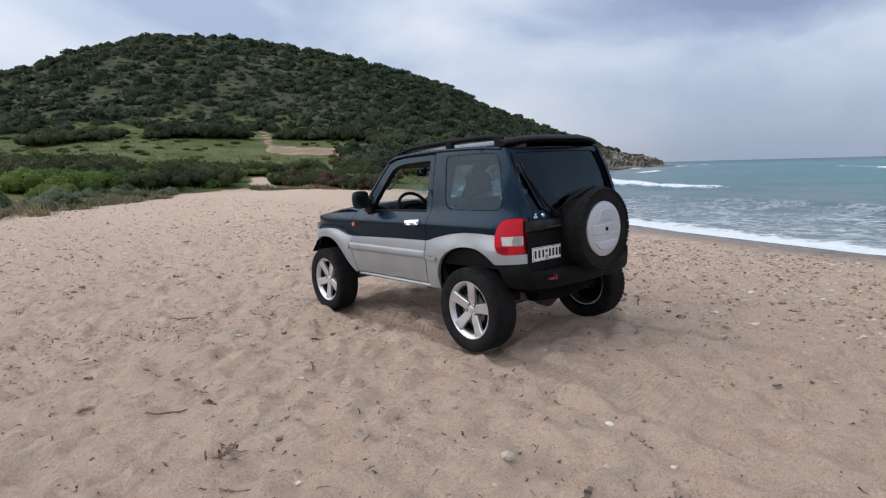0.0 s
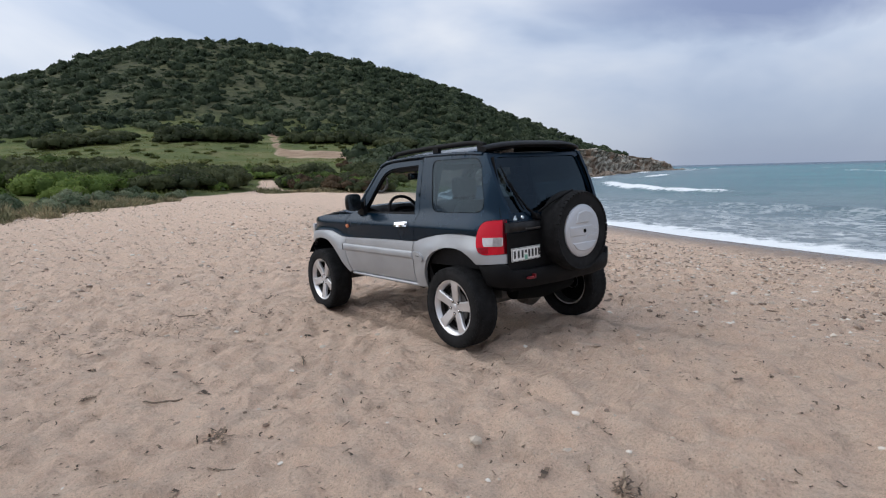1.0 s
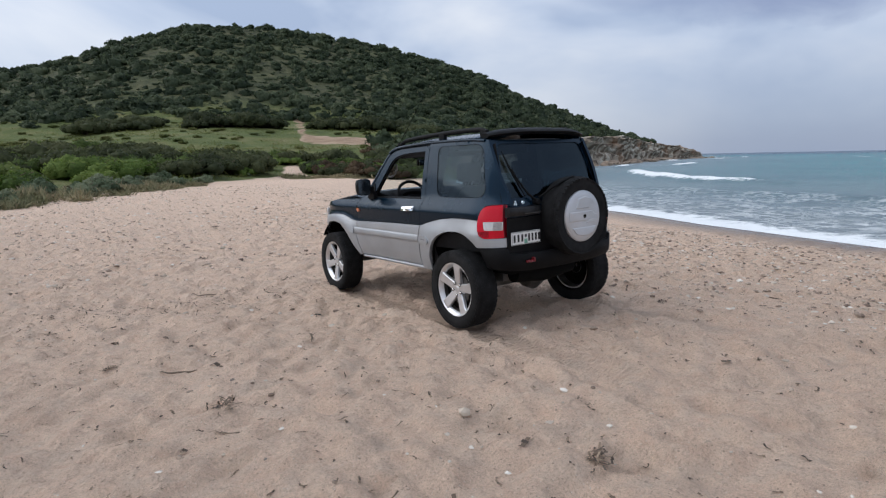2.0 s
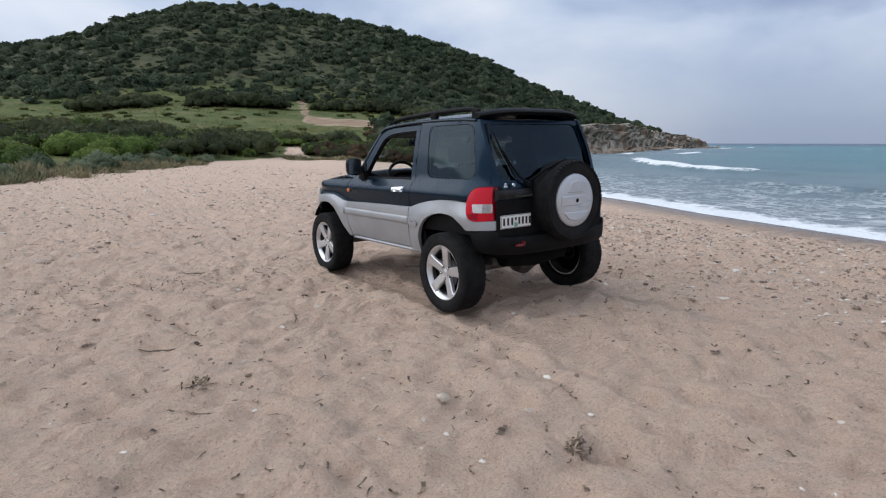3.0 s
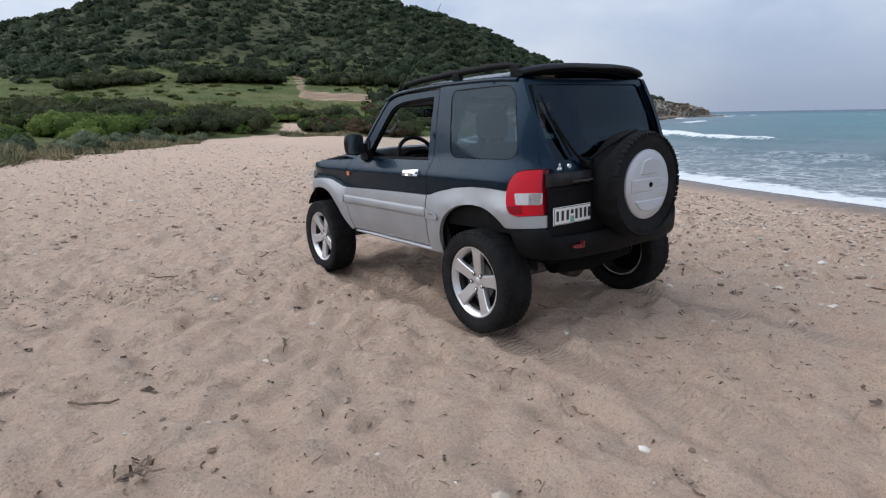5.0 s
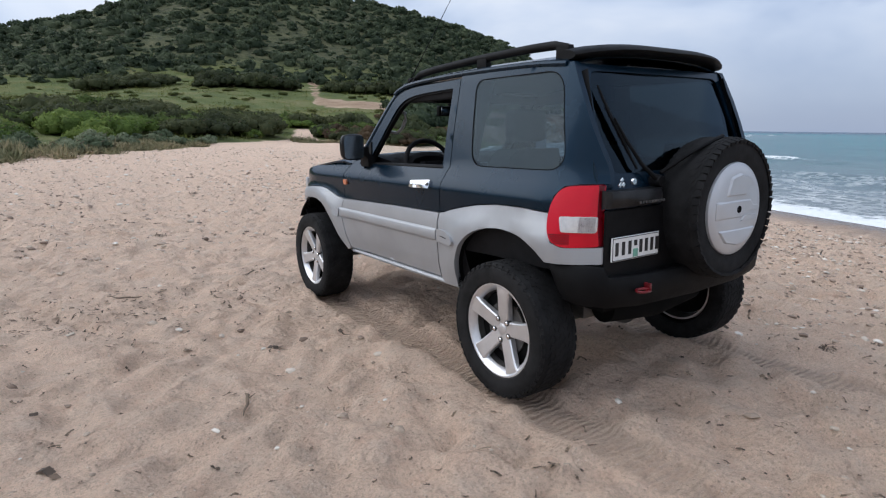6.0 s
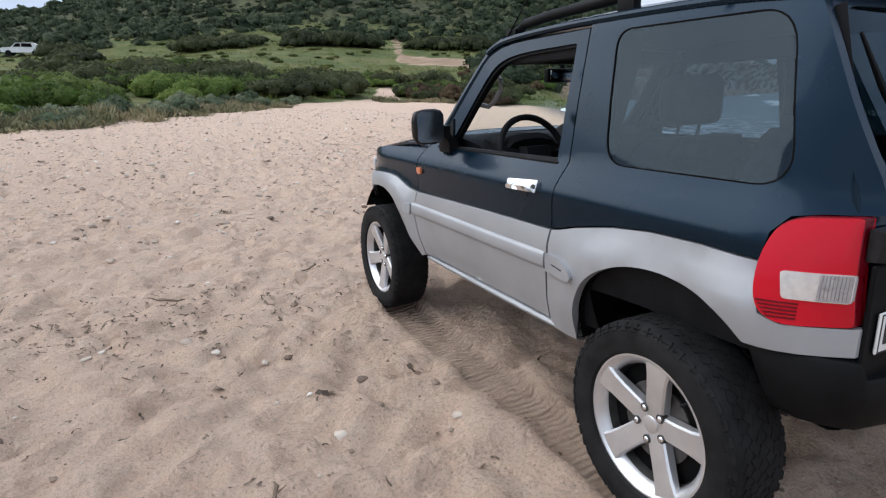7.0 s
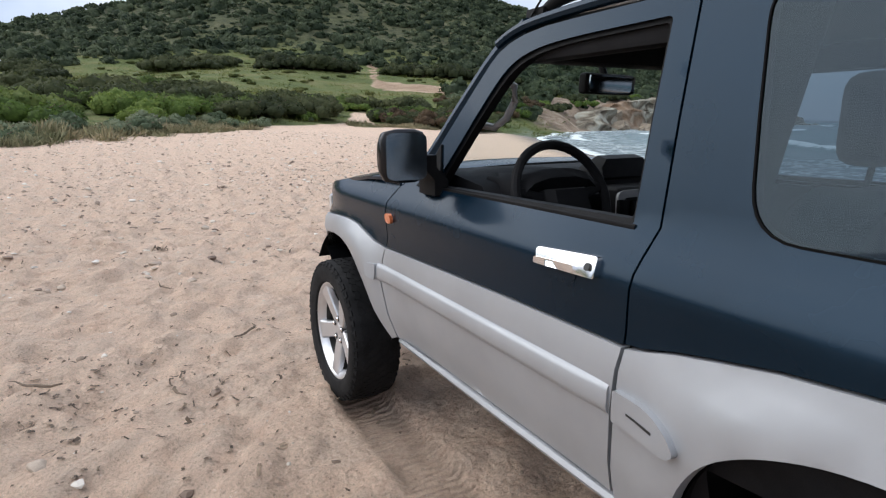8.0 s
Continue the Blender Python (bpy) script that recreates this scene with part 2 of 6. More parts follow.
def leaf_material(name, low, mid_c, high, by_object=False, grain=5.0):
    m = Nodes(name)
    tone = m.math("ADD", m.math("MULTIPLY", m.island(), 0.35), m.math("MULTIPLY", m.random() if by_object else m.ramp(m.noise(0.22, 3), (0.3, 0.0), (0.7, 1.0)), 0.65))
    tone = m.math("ADD", tone, m.math("MULTIPLY", m.math("SUBTRACT", m.noise(grain, 5, 0.7), 0.5), 1.3))
    colour = m.ramp(tone, (0.1, low), (0.5, mid_c), (0.92, high))
    m.set(Base_Color=colour, Roughness=0.72, Specular_IOR_Level=0.2)
    # thin leaves let light through from behind
    through_leaf, blend = m.tree.nodes.new("ShaderNodeBsdfTranslucent"), m.tree.nodes.new("ShaderNodeMixShader")
    m.put(through_leaf.inputs["Color"], colour)
    blend.inputs[0].default_value = 0.45
    m.tree.links.new(m.bsdf.outputs[0], blend.inputs[1])
    m.tree.links.new(through_leaf.outputs[0], blend.inputs[2])
    m.tree.links.new(blend.outputs[0], [n for n in m.tree.nodes if n.type == "OUTPUT_MATERIAL"][0].inputs["Surface"])
    return m.mat


SAND = sand_material()
SEA = sea_material()
REDBUSH = leaf_material("reddish_dry_twigs", (0.048, 0.032, 0.020), (0.095, 0.064, 0.038), (0.16, 0.108, 0.062), True, 6.0)
SCRUB = leaf_material("hill_scrub_leaves", (0.020, 0.034, 0.018), (0.056, 0.077, 0.040), (0.134, 0.159, 0.088), grain=2.6)
SHRUB = leaf_material("dune_shrub_leaves", (0.047, 0.077, 0.015), (0.106, 0.165, 0.032), (0.194, 0.253, 0.059), True, 6.0)
DRYBUSH = leaf_material("dark_shrub_leaves", (0.029, 0.038, 0.016), (0.058, 0.071, 0.029), (0.100, 0.110, 0.048), True, 5.0)
SHRUB_FAR = leaf_material("far_shrub_leaves", (0.045, 0.071, 0.017), (0.097, 0.139, 0.034), (0.171, 0.210, 0.057), grain=4.0)
HERBS = leaf_material("meadow_herbs", (0.060, 0.079, 0.022), (0.106, 0.125, 0.034), (0.167, 0.167, 0.057), grain=4.0)
DRY_FAR = leaf_material("far_dark_shrub_leaves", (0.034, 0.043, 0.017), (0.067, 0.080, 0.031), (0.115, 0.122, 0.055), grain=4.0)

CUSHION = leaf_material("blue_green_cushion_leaves", (0.076, 0.107, 0.056), (0.145, 0.182, 0.104), (0.239, 0.265, 0.164), True, 7.0)
TWIG = plain("twig_bark", (0.14, 0.10, 0.068), 0.9, vary=0.4, scale=20)
PAINT = plain("dark_blue_green_paint", (0.0032, 0.0152, 0.0300), 0.25, 0.5, 0.10, 2.0, coat=0.12, shine=0.22)
GLOSSBLACK = plain("gloss_black_plastic", (0.004, 0.004, 0.005), 0.22, 0, 0.2, 9, shine=0.3)
DIMMIRROR = plain("dimmed_mirror", (0.16, 0.18, 0.20), 0.14, 1.0, 0.05, 5)
DOORMIRROR = plain("door_mirror_glass", (0.26, 0.29, 0.32), 0.13, 1.0, 0.03, 5)
RIBBED = plain("ribbed_grey_lens", (0.33, 0.31, 0.31), 0.3, 0.2, 0.2, 40)
SILVER = plain("silver_grey_cladding", (0.335, 0.345, 0.36), 0.40, 0.35, 0.08, 3.0)
PLASTIC = plain("black_plastic", (0.0055, 0.0055, 0.006), 0.55, 0, 0.3, 9, relief=0.15, relief_scale=400, shine=0.11)
GAP = plain("dark_gap", (0.005, 0.005, 0.005), 0.9, 0, 0.2, shine=0.08)
RUBBER = plain("tyre_rubber", (0.0105, 0.0105, 0.011), 0.8, 0, 0.5, 14, relief=0.2, relief_scale=120, shine=0.18)
ALLOY = plain("alloy_wheel", (0.62, 0.62, 0.63), 0.36, 0.75, 0.10, 8)
CHROME = plain("chrome", (0.82, 0.82, 0.83), 0.16, 1.0, 0.04, 5)
STEEL = plain("dull_steel", (0.10, 0.095, 0.09), 0.55, 0.6, 0.4, 12)
COVER = plain("silver_wheel_cover", (0.50, 0.51, 0.53), 0.36, 0.35, 0.06, 5)
CABIN = plain("dark_grey_trim", (0.0085, 0.0085, 0.0095), 0.7, 0, 0.25, 12, relief=0.2, relief_scale=250, shine=0.15)
CLOTH = plain("grey_seat_cloth", (0.075, 0.076, 0.08), 0.95, 0, 0.3, 30, relief=0.3, relief_scale=300)
HEADLINER = plain("grey_headliner", (0.14, 0.14, 0.14), 0.95, 0, 0.1, 8)
GREYTRIM = plain("pale_grey_trim", (0.34, 0.34, 0.35), 0.45, 0, 0.1, 12)
WORN = plain("worn_black_plastic", (0.014, 0.014, 0.015), 0.35, 0, 0.7, 14, relief=0.2, relief_scale=200, shine=0.25)
RED = plain("red_lens", (0.50, 0.003, 0.016), 0.2, 0, 0.08, 5, coat=0.15, shine=0.25)
DARKRED = plain("dark_red_lens", (0.14, 0.002, 0.008), 0.3, 0, 0.2, 9, shine=0.25)
CLEARLENS = plain("pale_lens", (0.62, 0.59, 0.57), 0.2, 0.3, 0.10, 60, coat=1.0)
AMBER = plain("amber_lens", (0.55, 0.16, 0.06), 0.25, 0, 0.2, 9, coat=1.0)
TOWRED = plain("red_paint", (0.14, 0.006, 0.010), 0.4, 0, 0.3, 20)
PLATE = plain("plate_white", (0.72, 0.72, 0.70), 0.4, 0, 0.06, 20)
INK = plain("plate_black", (0.012, 0.012, 0.012), 0.5, 0, 0.2, 20)
STICKER = plain("plate_sticker_green", (0.16, 0.36, 0.27), 0.5, 0, 0.2, 30)
WHITECAR = plain("white_car_paint", (0.78, 0.78, 0.78), 0.3, 0, 0.05, 2, coat=0.7)


def glass_material(name, tint, see):
    """Window glass: a clear or tinted sheet with a sharp reflection."""
    m = Nodes(name)
    t = m.tree
    clear, shine, blend = t.nodes.new("ShaderNodeBsdfTransparent"), t.nodes.new("ShaderNodeBsdfGlossy"), t.nodes.new("ShaderNodeMixShader")
    clear.inputs["Color"].default_value = (*[c * see for c in tint], 1)
    shine.inputs["Roughness"].default_value = 0.03
    shine.inputs["Color"].default_value = (0.66, 0.84, 1.0, 1)
    facing = t.nodes.new("ShaderNodeLayerWeight")
    facing.inputs["Blend"].default_value = 0.5
    gloss = m.math("ADD", m.math("MULTIPLY", m.math("POWER", facing.outputs["Facing"], 5.0), 0.65), 0.034, True)
    t.links.new(gloss, blend.inputs[0])
    t.links.new(clear.outputs[0], blend.inputs[1])
    t.links.new(shine.outputs[0], blend.inputs[2])
    t.links.new(blend.outputs[0], [n for n in t.nodes if n.type == "OUTPUT_MATERIAL"][0].inputs["Surface"])
    return m.mat


CLEAR = glass_material("clear_glass", (0.9, 0.95, 0.93), 1.0)
TINTED = glass_material("tinted_glass", (0.62, 0.85, 1.0), 0.21)
DEEPTINT = glass_material("dark_tinted_glass", (0.75, 0.95, 1.0), 0.10)


# ---- making things ----
def thing(name, label, category, m=None, group="", kind=""):
    ob = new(name)
    if m:
        ob.matrix_world = m
    return tagged(ob, label, category, group, kind)


def finish(bm, name, material, smooth=35):
    me = bpy.data.meshes.new(name)
    bm.normal_update()
    for f in bm.faces:
        f.smooth = True
    for e in bm.edges:
        if len(e.link_faces) == 2 and e.calc_face_angle(0) > radians(smooth):
            e.smooth = False
    bm.to_mesh(me)
    bm.free()
    for m in material if isinstance(material, (list, tuple)) else [material]:
        me.materials.append(m)
    return me


def part(name, bm, material, parent=None, label="", m=None, smooth=35):
    ob = new(name, finish(bm, name, material, smooth))
    ob.parent = parent
    if m:
        ob.matrix_basis = m
    return tagged(ob, label)


def box(x0, y0, z0, x1, y1, z1, bevel=0.01, segments=2, bm=None):
    bm = bm or bmesh.new()
    made = bmesh.ops.create_cube(bm, size=1)["verts"]
    bmesh.ops.transform(bm, matrix=Matrix.LocRotScale(((x0 + x1) / 2, (y0 + y1) / 2, (z0 + z1) / 2), None, (x1 - x0, y1 - y0, z1 - z0)), verts=made)
    if bevel:
        edges = list({e for v in made for e in v.link_edges})
        bmesh.ops.bevel(bm, geom=edges, offset=bevel, segments=segments, affect="EDGES", profile=0.6)
    return bm


def tube(points, radius, sides=8, bm=None, flat=1.0, up=(0, 0, 1), closed=False):
    """A rod along a line of points; flat squeezes it along up."""
    bm = bm or bmesh.new()
    pts = [Vector(p) for p in points]
    rings = []
    for i, p in enumerate(pts):
        a, b = (pts[i - 1], pts[(i + 1) % len(pts)]) if closed else (pts[max(i - 1, 0)], pts[min(i + 1, len(pts) - 1)])
        d = (b - a).normalized()
        u = Vector(up) - d * d.dot(Vector(up))
        u = u.normalized() if u.length > 0.01 else d.orthogonal().normalized()
        s = d.cross(u)
        r = radius[i] if isinstance(radius, (list, tuple)) else radius
        rings.append([bm.verts.new(p + (s * math.cos(k * math.tau / sides) + u * flat * math.sin(k * math.tau / sides)) * r) for k in range(sides)])
    for i in range(len(rings) - (0 if closed else 1)):
        a, b = rings[i], rings[(i + 1) % len(rings)]
        for k in range(sides):
            bm.faces.new((a[k], a[(k + 1) % sides], b[(k + 1) % sides], b[k]))
    if not closed:
        bm.faces.new(rings[0][::-1])
        bm.faces.new(rings[-1])
    return bm


def lathe(profile, steps=48, bm=None, closed=False):
    """Turns a line of (radius, x) round the x axis."""
    bm = bm or bmesh.new()
    rings = [[bm.verts.new((x, r * math.cos(k * math.tau / steps), r * math.sin(k * math.tau / steps))) for k in range(steps)] for r, x in profile]
    for i in range(len(rings) - (0 if closed else 1)):
        a, b = rings[i], rings[(i + 1) % len(rings)]
        for k in range(steps):
            bm.faces.new((a[k], b[k], b[(k + 1) % steps], a[(k + 1) % steps]))
    bmesh.ops.recalc_face_normals(bm, faces=bm.faces)
    return bm


def rounded(points, radius, steps=4):
    """A closed outline with its corners rounded."""
    out_pts = []
    n = len(points)
    for i in range(n):
        a, b, c = Vector(points[i - 1]), Vector(points[i]), Vector(points[(i + 1) % n])
        r = radius[i] if isinstance(radius, (list, tuple)) else radius
        if r <= 0:
            out_pts.append(tuple(b))
            continue
        p, q = b + (a - b).normalized() * min(r, (a - b).length * 0.49), b + (c - b).normalized() * min(r, (c - b).length * 0.49)
        for k in range(steps + 1):
            s = k / steps
            out_pts.append(tuple(p * (1 - s) ** 2 + b * 2 * s * (1 - s) + q * s * s))
    return out_pts


def inside(p, poly):
    x, y = p
    hit = False
    for i in range(len(poly)):
        (x0, y0), (x1, y1) = poly[i - 1], poly[i]
        if (y0 > y) != (y1 > y) and x < (x1 - x0) * (y - y0) / (y1 - y0) + x0:
            hit = not hit
    return hit


def dense(poly, step):
    res = []
    for i in range(len(poly)):
        a, b = Vector(poly[i]), Vector(poly[(i + 1) % len(poly)])
        k = max(1, round((b - a).length / step))
        res += [tuple(a.lerp(b, j / k)) for j in range(k)]
    return res


def sheet(outline, place, step=0.05, holes=(), depth=(0, 0, 0), flip=False, bm=None):
    """A panel: a flat outline with holes, filled with triangles and laid in space by place(u, v); its rim is turned in by depth."""
    loops = [dense(p, step) for p in (outline, *holes)]
    verts, edges = [], []
    for loop in loops:
        k = len(verts)
        verts += [Vector(p) for p in loop]
        edges += [(k + i, k + (i + 1) % len(loop)) for i in range(len(loop))]
    us, vs = [p[0] for p in loops[0]], [p[1] for p in loops[0]]
    u = min(us) + step / 2
    while u < max(us):
        v = min(vs) + step / 2
        while v < max(vs):
            if inside((u, v), loops[0]) and not any(inside((u, v), h) for h in loops[1:]):
                if min((Vector((u, v)) - w).length_squared for w in verts[: len(edges)]) > (step * 0.45) ** 2:
                    verts.append(Vector((u, v)))
            v += step
        u += step
    flat, _, faces, *_ = delaunay_2d_cdt(verts, edges, [], 0, 1e-5)
    bm = bm or bmesh.new()
    made = [bm.verts.new(place(p.x, p.y)) for p in flat]
    kept = []
    for f in faces:
        c = sum((flat[i] for i in f), Vector((0, 0))) / len(f)
        if inside(c, loops[0]) and not any(inside(c, h) for h in loops[1:]):
            kept.append(bm.faces.new([made[i] for i in (f[::-1] if flip else f)]))
    if Vector(depth).length > 0:
        rim = [e for f in kept for e in f.edges if len(e.link_faces) == 1]
        inner = {}
        for e in rim:
            f = e.link_faces[0]
            loop = [l for l in f.loops if l.edge == e][0]
            a, b = loop.vert, loop.link_loop_next.vert
            for v in (a, b):
                if v not in inner:
                    inner[v] = bm.verts.new(v.co + Vector(depth))
            bm.faces.new((b, a, inner[a], inner[b]))
    for v in [v for v in made if not v.link_faces]:
        bm.verts.remove(v)
    return bm


def eased(points, times=2, closed=False):
    """Cuts the corners of a line, so that it runs smoothly."""
    pts = [Vector(p) for p in points]
    for _ in range(times):
        res = [] if closed else [pts[0]]
        for i in range(len(pts) if closed else len(pts) - 1):
            p, q = pts[i], pts[(i + 1) % len(pts)]
            res += [p.lerp(q, 0.25), p.lerp(q, 0.75)]
        pts = res if closed else res + [pts[-1]]
    return [tuple(p) for p in pts]


def interp(x, xs, ys):
    return float(np.interp(x, xs, ys))


# ---- the lie of the land ----
SEA_LEVEL = -0.42
SHORE = [(8.8, -90), (9.3, -20), (9.5, 0.2), (10.8, 4.6), (12.0, 7.5), (13.4, 12.2), (16.8, 19.5), (24.5, 33.5), (34, 43), (47, 51), (70, 64), (110, 82), (160, 108), (229, 131.5), (240, 150), (234, 400)]
CLIFF = ([30, 47, 70, 90, 110, 135, 160, 190, 210, 222, 229, 240], [0.8, 2.6, 4.6, 6.0, 6.6, 6.2, 5.9, 5.0, 3.6, 2.4, 0.8, 0.8])
LOOKOUT = (-3.5, -3.5)


def shore_distance(x, y):
    """Metres to the water's edge: positive on land, negative in the sea."""
    best = np.full(np.shape(x), 1e9)
    for (ax, ay), (bx, by) in zip(SHORE, SHORE[1:]):
        t = np.clip(((x - ax) * (bx - ax) + (y - ay) * (by - ay)) / ((bx - ax) ** 2 + (by - ay) ** 2), 0, 1)
        best = np.minimum(best, np.hypot(x - ax - t * (bx - ax), y - ay - t * (by - ay)))
    xs, ys = [p[0] for p in SHORE[:-1]], [p[1] for p in SHORE[:-1]]
    sea = (y < np.interp(x, xs, ys)) & (x > 8.8) | (x > 240)
    sea |= (y < -90) & (x > 8.8)
    return np.where(sea, -best, best)


def wobble(x, y, size, seed=0.0):
    """Smooth uneven ground from a few crossed waves."""
    a, b = x / size + seed, y / size - 1.7 * seed
    return (np.sin(a * 1.0 + 1.3 * np.sin(b * 0.7)) + np.sin(b * 1.23 + 1.1 * np.sin(a * 0.9 + 2)) + 0.6 * np.sin(a * 2.3 - b * 1.9 + 1) + 0.4 * np.sin(a * 3.7 + b * 4.1)) / 3


def dune_edge(az):
    return np.interp(az, [-180, -60, -20, 2, 8, 21, 30, 40, 60, 180], [30, 22, 21, 25, 32, 46, 44, 46, 60, 60])


def land(x, y):
    """Height, grass, rock and wetness of the ground."""
    x, y = np.asarray(x, float), np.asarray(y, float)
    dx, dy = x - LOOKOUT[0], y - LOOKOUT[1]
    r, az = np.hypot(dx, dy), np.degrees(np.arctan2(dx, dy))
    near = np.exp(-(np.hypot(x + 1, y) / 9.0) ** 4)
    beach = (-0.0244 * y + 0.0157 * x) * near
    first = dune_edge(az) + 1.5 * wobble(x, y, 4.0, 3)
    crest = np.interp(az, [-180, -40, 2, 15, 30, 40, 46, 53, 60, 180], [160, 190, 208, 200, 200, 212, 222, 240, 262, 262])
    top = np.interp(az, [-180, -50, -25, -10, 2, 9, 15, 21, 28.8, 39.7, 45, 52.6, 57, 60, 180], [3, 6, 10, 15.5, 27.6, 37.2, 41.6, 41.6, 37.4, 28.0, 19.6, 8.6, 4.3, 1.5, 1.5])
    t = (r - first) / np.maximum(crest - first, 1)
    rise = np.interp(t, [-1, 0, 0.03, 0.1, 0.2, 0.4, 0.55, 0.75, 0.92, 1.0, 1.2, 2.5, 40], [0, 0, 0.008, 0.03, 0.075, 0.18, 0.36, 0.68, 0.95, 1.0, 0.9, 0.1, 0.0]) * top
    rise = rise + np.clip(t * 4, 0, 1) * 0.4 * wobble(x, y, 9.0, 1) + np.clip(t * 2.5, 0, 1) * 0.9 * wobble(x, y, 26.0, 5) + np.clip(t * 6, 0, 1) * 0.3
    z = beach + rise + np.clip((r - 9) / 18, 0, 1) * 0.12
    d = shore_distance(x, y)
    steep = np.interp(x, [0, 20, 40, 80, 240], [0.055, 0.07, 0.5, 1.1, 1.2])
    cliff = SEA_LEVEL + np.maximum(d, 0) * steep * (1 + 0.35 * np.clip((x - 30) / 20, 0, 1) * wobble(x, y, 3.5, 2))
    cliff = cliff + np.maximum(d - 12, 0) ** 1.4 * 0.25
    # a rocky shelf carries the cape above the water
    z = np.where(x > 30, np.maximum(z, SEA_LEVEL + np.interp(x, *CLIFF) * np.clip((d - 0.8) / 2.6, 0, 1) - 0.35), z)
    z = np.where(d > 0, np.minimum(z, cliff), SEA_LEVEL + np.maximum(d * 0.07, -6.0))
    rocky = np.clip((x - 28) / 15, 0, 1) * np.clip(1.25 - d / np.interp(x, [30, 70, 120, 240], [7, 12, 20, 26]), 0, 1)
    grassy = np.clip((r - first) / 3.0, 0, 1)
    # a bare sandy track runs across the meadow
    track = np.exp(-((r - (80 - 0.45 * (az - 24) + 1.5 * wobble(x, y, 8))) / 4.2) ** 2) * np.clip((az - 22.2) / 2, 0, 1) * np.clip((40 - az) / 3, 0, 1)
    lane = np.exp(-((az - 23.0 + 0.015 * (r - 90)) / 0.45) ** 2) * np.clip((r - 77) / 4, 0, 1) * np.clip((118 - r) / 8, 0, 1)
    lane = np.maximum(lane, np.exp(-((az - 21.9) / 1.3) ** 2) * np.clip((60 - r) / 8, 0, 1))
    grassy = grassy * (1 - np.clip(track * 1.6, 0, 1)) * (1 - np.clip(lane * 0.9, 0, 1))
    wet = np.clip(1.15 - d / 2.0, 0, 1) * (x < 30)
    earth = np.clip(2.2 * (track + lane), 0, 1) * (r > 60)
    heath = np.clip((r - 112) / 14, 0, 1)
    return z, grassy, rocky, wet, earth, heath


def tread_rut(x, y):
    """The shallow print that each row of wheels has pressed into the sand, with its cleats."""
    dip = np.zeros(np.shape(x))
    for cx in (-0.70, 0.70):
        a = np.abs(x - cx)
        run = np.clip((y + 2.2) / 2.0, 0, 1) * np.clip((2.35 - y) / 0.2, 0, 1)
        cleat = 0.35 * np.sign(np.sin((y + 0.8 * a) * 62.0))
        dip += run * (-0.026 * np.clip((0.125 - a) / 0.03, 0, 1) * (1 + 0.4 * cleat) + 0.012 * np.exp(-((a - 0.16) / 0.03) ** 2))
    return dip


def lumps(x, y, size, seed):
    """Smooth random bumps between -1 and 1, about one size apart."""
    table = np.random.RandomState(seed).uniform(-1, 1, (256, 256))
    u, v = x / size + 1000, y / size + 1000
    i, j = np.floor(u).astype(int), np.floor(v).astype(int)
    a, b = u - i, v - j
    a, b = a * a * (3 - 2 * a), b * b * (3 - 2 * b)
    i, j, i1, j1 = i % 256, j % 256, (i + 1) % 256, (j + 1) % 256
    return (table[j, i] * (1 - a) + table[j, i1] * a) * (1 - b) + (table[j1, i] * (1 - a) + table[j1, i1] * a) * b


def sand_relief(x, y, r):
    """Old footprints, hollows and wind ripples, a few centimetres deep."""
    h = 0.018 * lumps(x, y, 0.62, 1) + 0.018 * lumps(x, y, 0.27, 2) + 0.036 * lumps(x, y, 0.15, 3) + 0.032 * lumps(x, y, 0.095, 4)
    return h * np.clip((30 - r) / 16, 0, 1)


def footprints(x, y):
    """Trodden hollows with small raised rims."""
    rng = np.random.RandomState(7)
    h = np.zeros(np.shape(x))
    xs, ys = x[0, :], y[:, 0]
    for _ in range(2600):
        cx, cy, turn, size = rng.uniform(-9, 7.5), rng.uniform(-7, 10), rng.uniform(0, math.pi), rng.uniform(0.5, 1.15)
        i0, i1 = np.searchsorted(xs, (cx - 0.35, cx + 0.35))
        j0, j1 = np.searchsorted(ys, (cy - 0.35, cy + 0.35))
        if i1 <= i0 or j1 <= j0 or abs(cx) < 1.0 and -1.0 < cy < 2.9:
            continue
        px, py = x[j0:j1, i0:i1] - cx, y[j0:j1, i0:i1] - cy
        u, v = px * math.cos(turn) + py * math.sin(turn), py * math.cos(turn) - px * math.sin(turn)
        q = np.hypot(u / (0.13 * size), v / (0.055 * size))
        h[j0:j1, i0:i1] += rng.uniform(0.012, 0.030) * (-np.exp(-(q ** 3)) + 0.5 * np.exp(-(((q - 1.35) / 0.3) ** 2)))
    return h


def spread(lo, hi, fine_lo, fine_hi, fine, widest, end_lo, end_hi):
    mid_v = list(np.arange(fine_lo, fine_hi + fine / 2, fine))
    up, step = [fine_hi], fine
    while up[-1] < end_hi:
        step = min(step * 1.055, widest) if up[-1] < hi else step * 1.25
        up.append(up[-1] + step)
    down, step = [fine_lo], fine
    while down[-1] > end_lo:
        step = min(step * 1.055, widest) if down[-1] > lo else step * 1.25
        down.append(down[-1] - step)
    return np.array(down[:0:-1] + mid_v + up[1:])


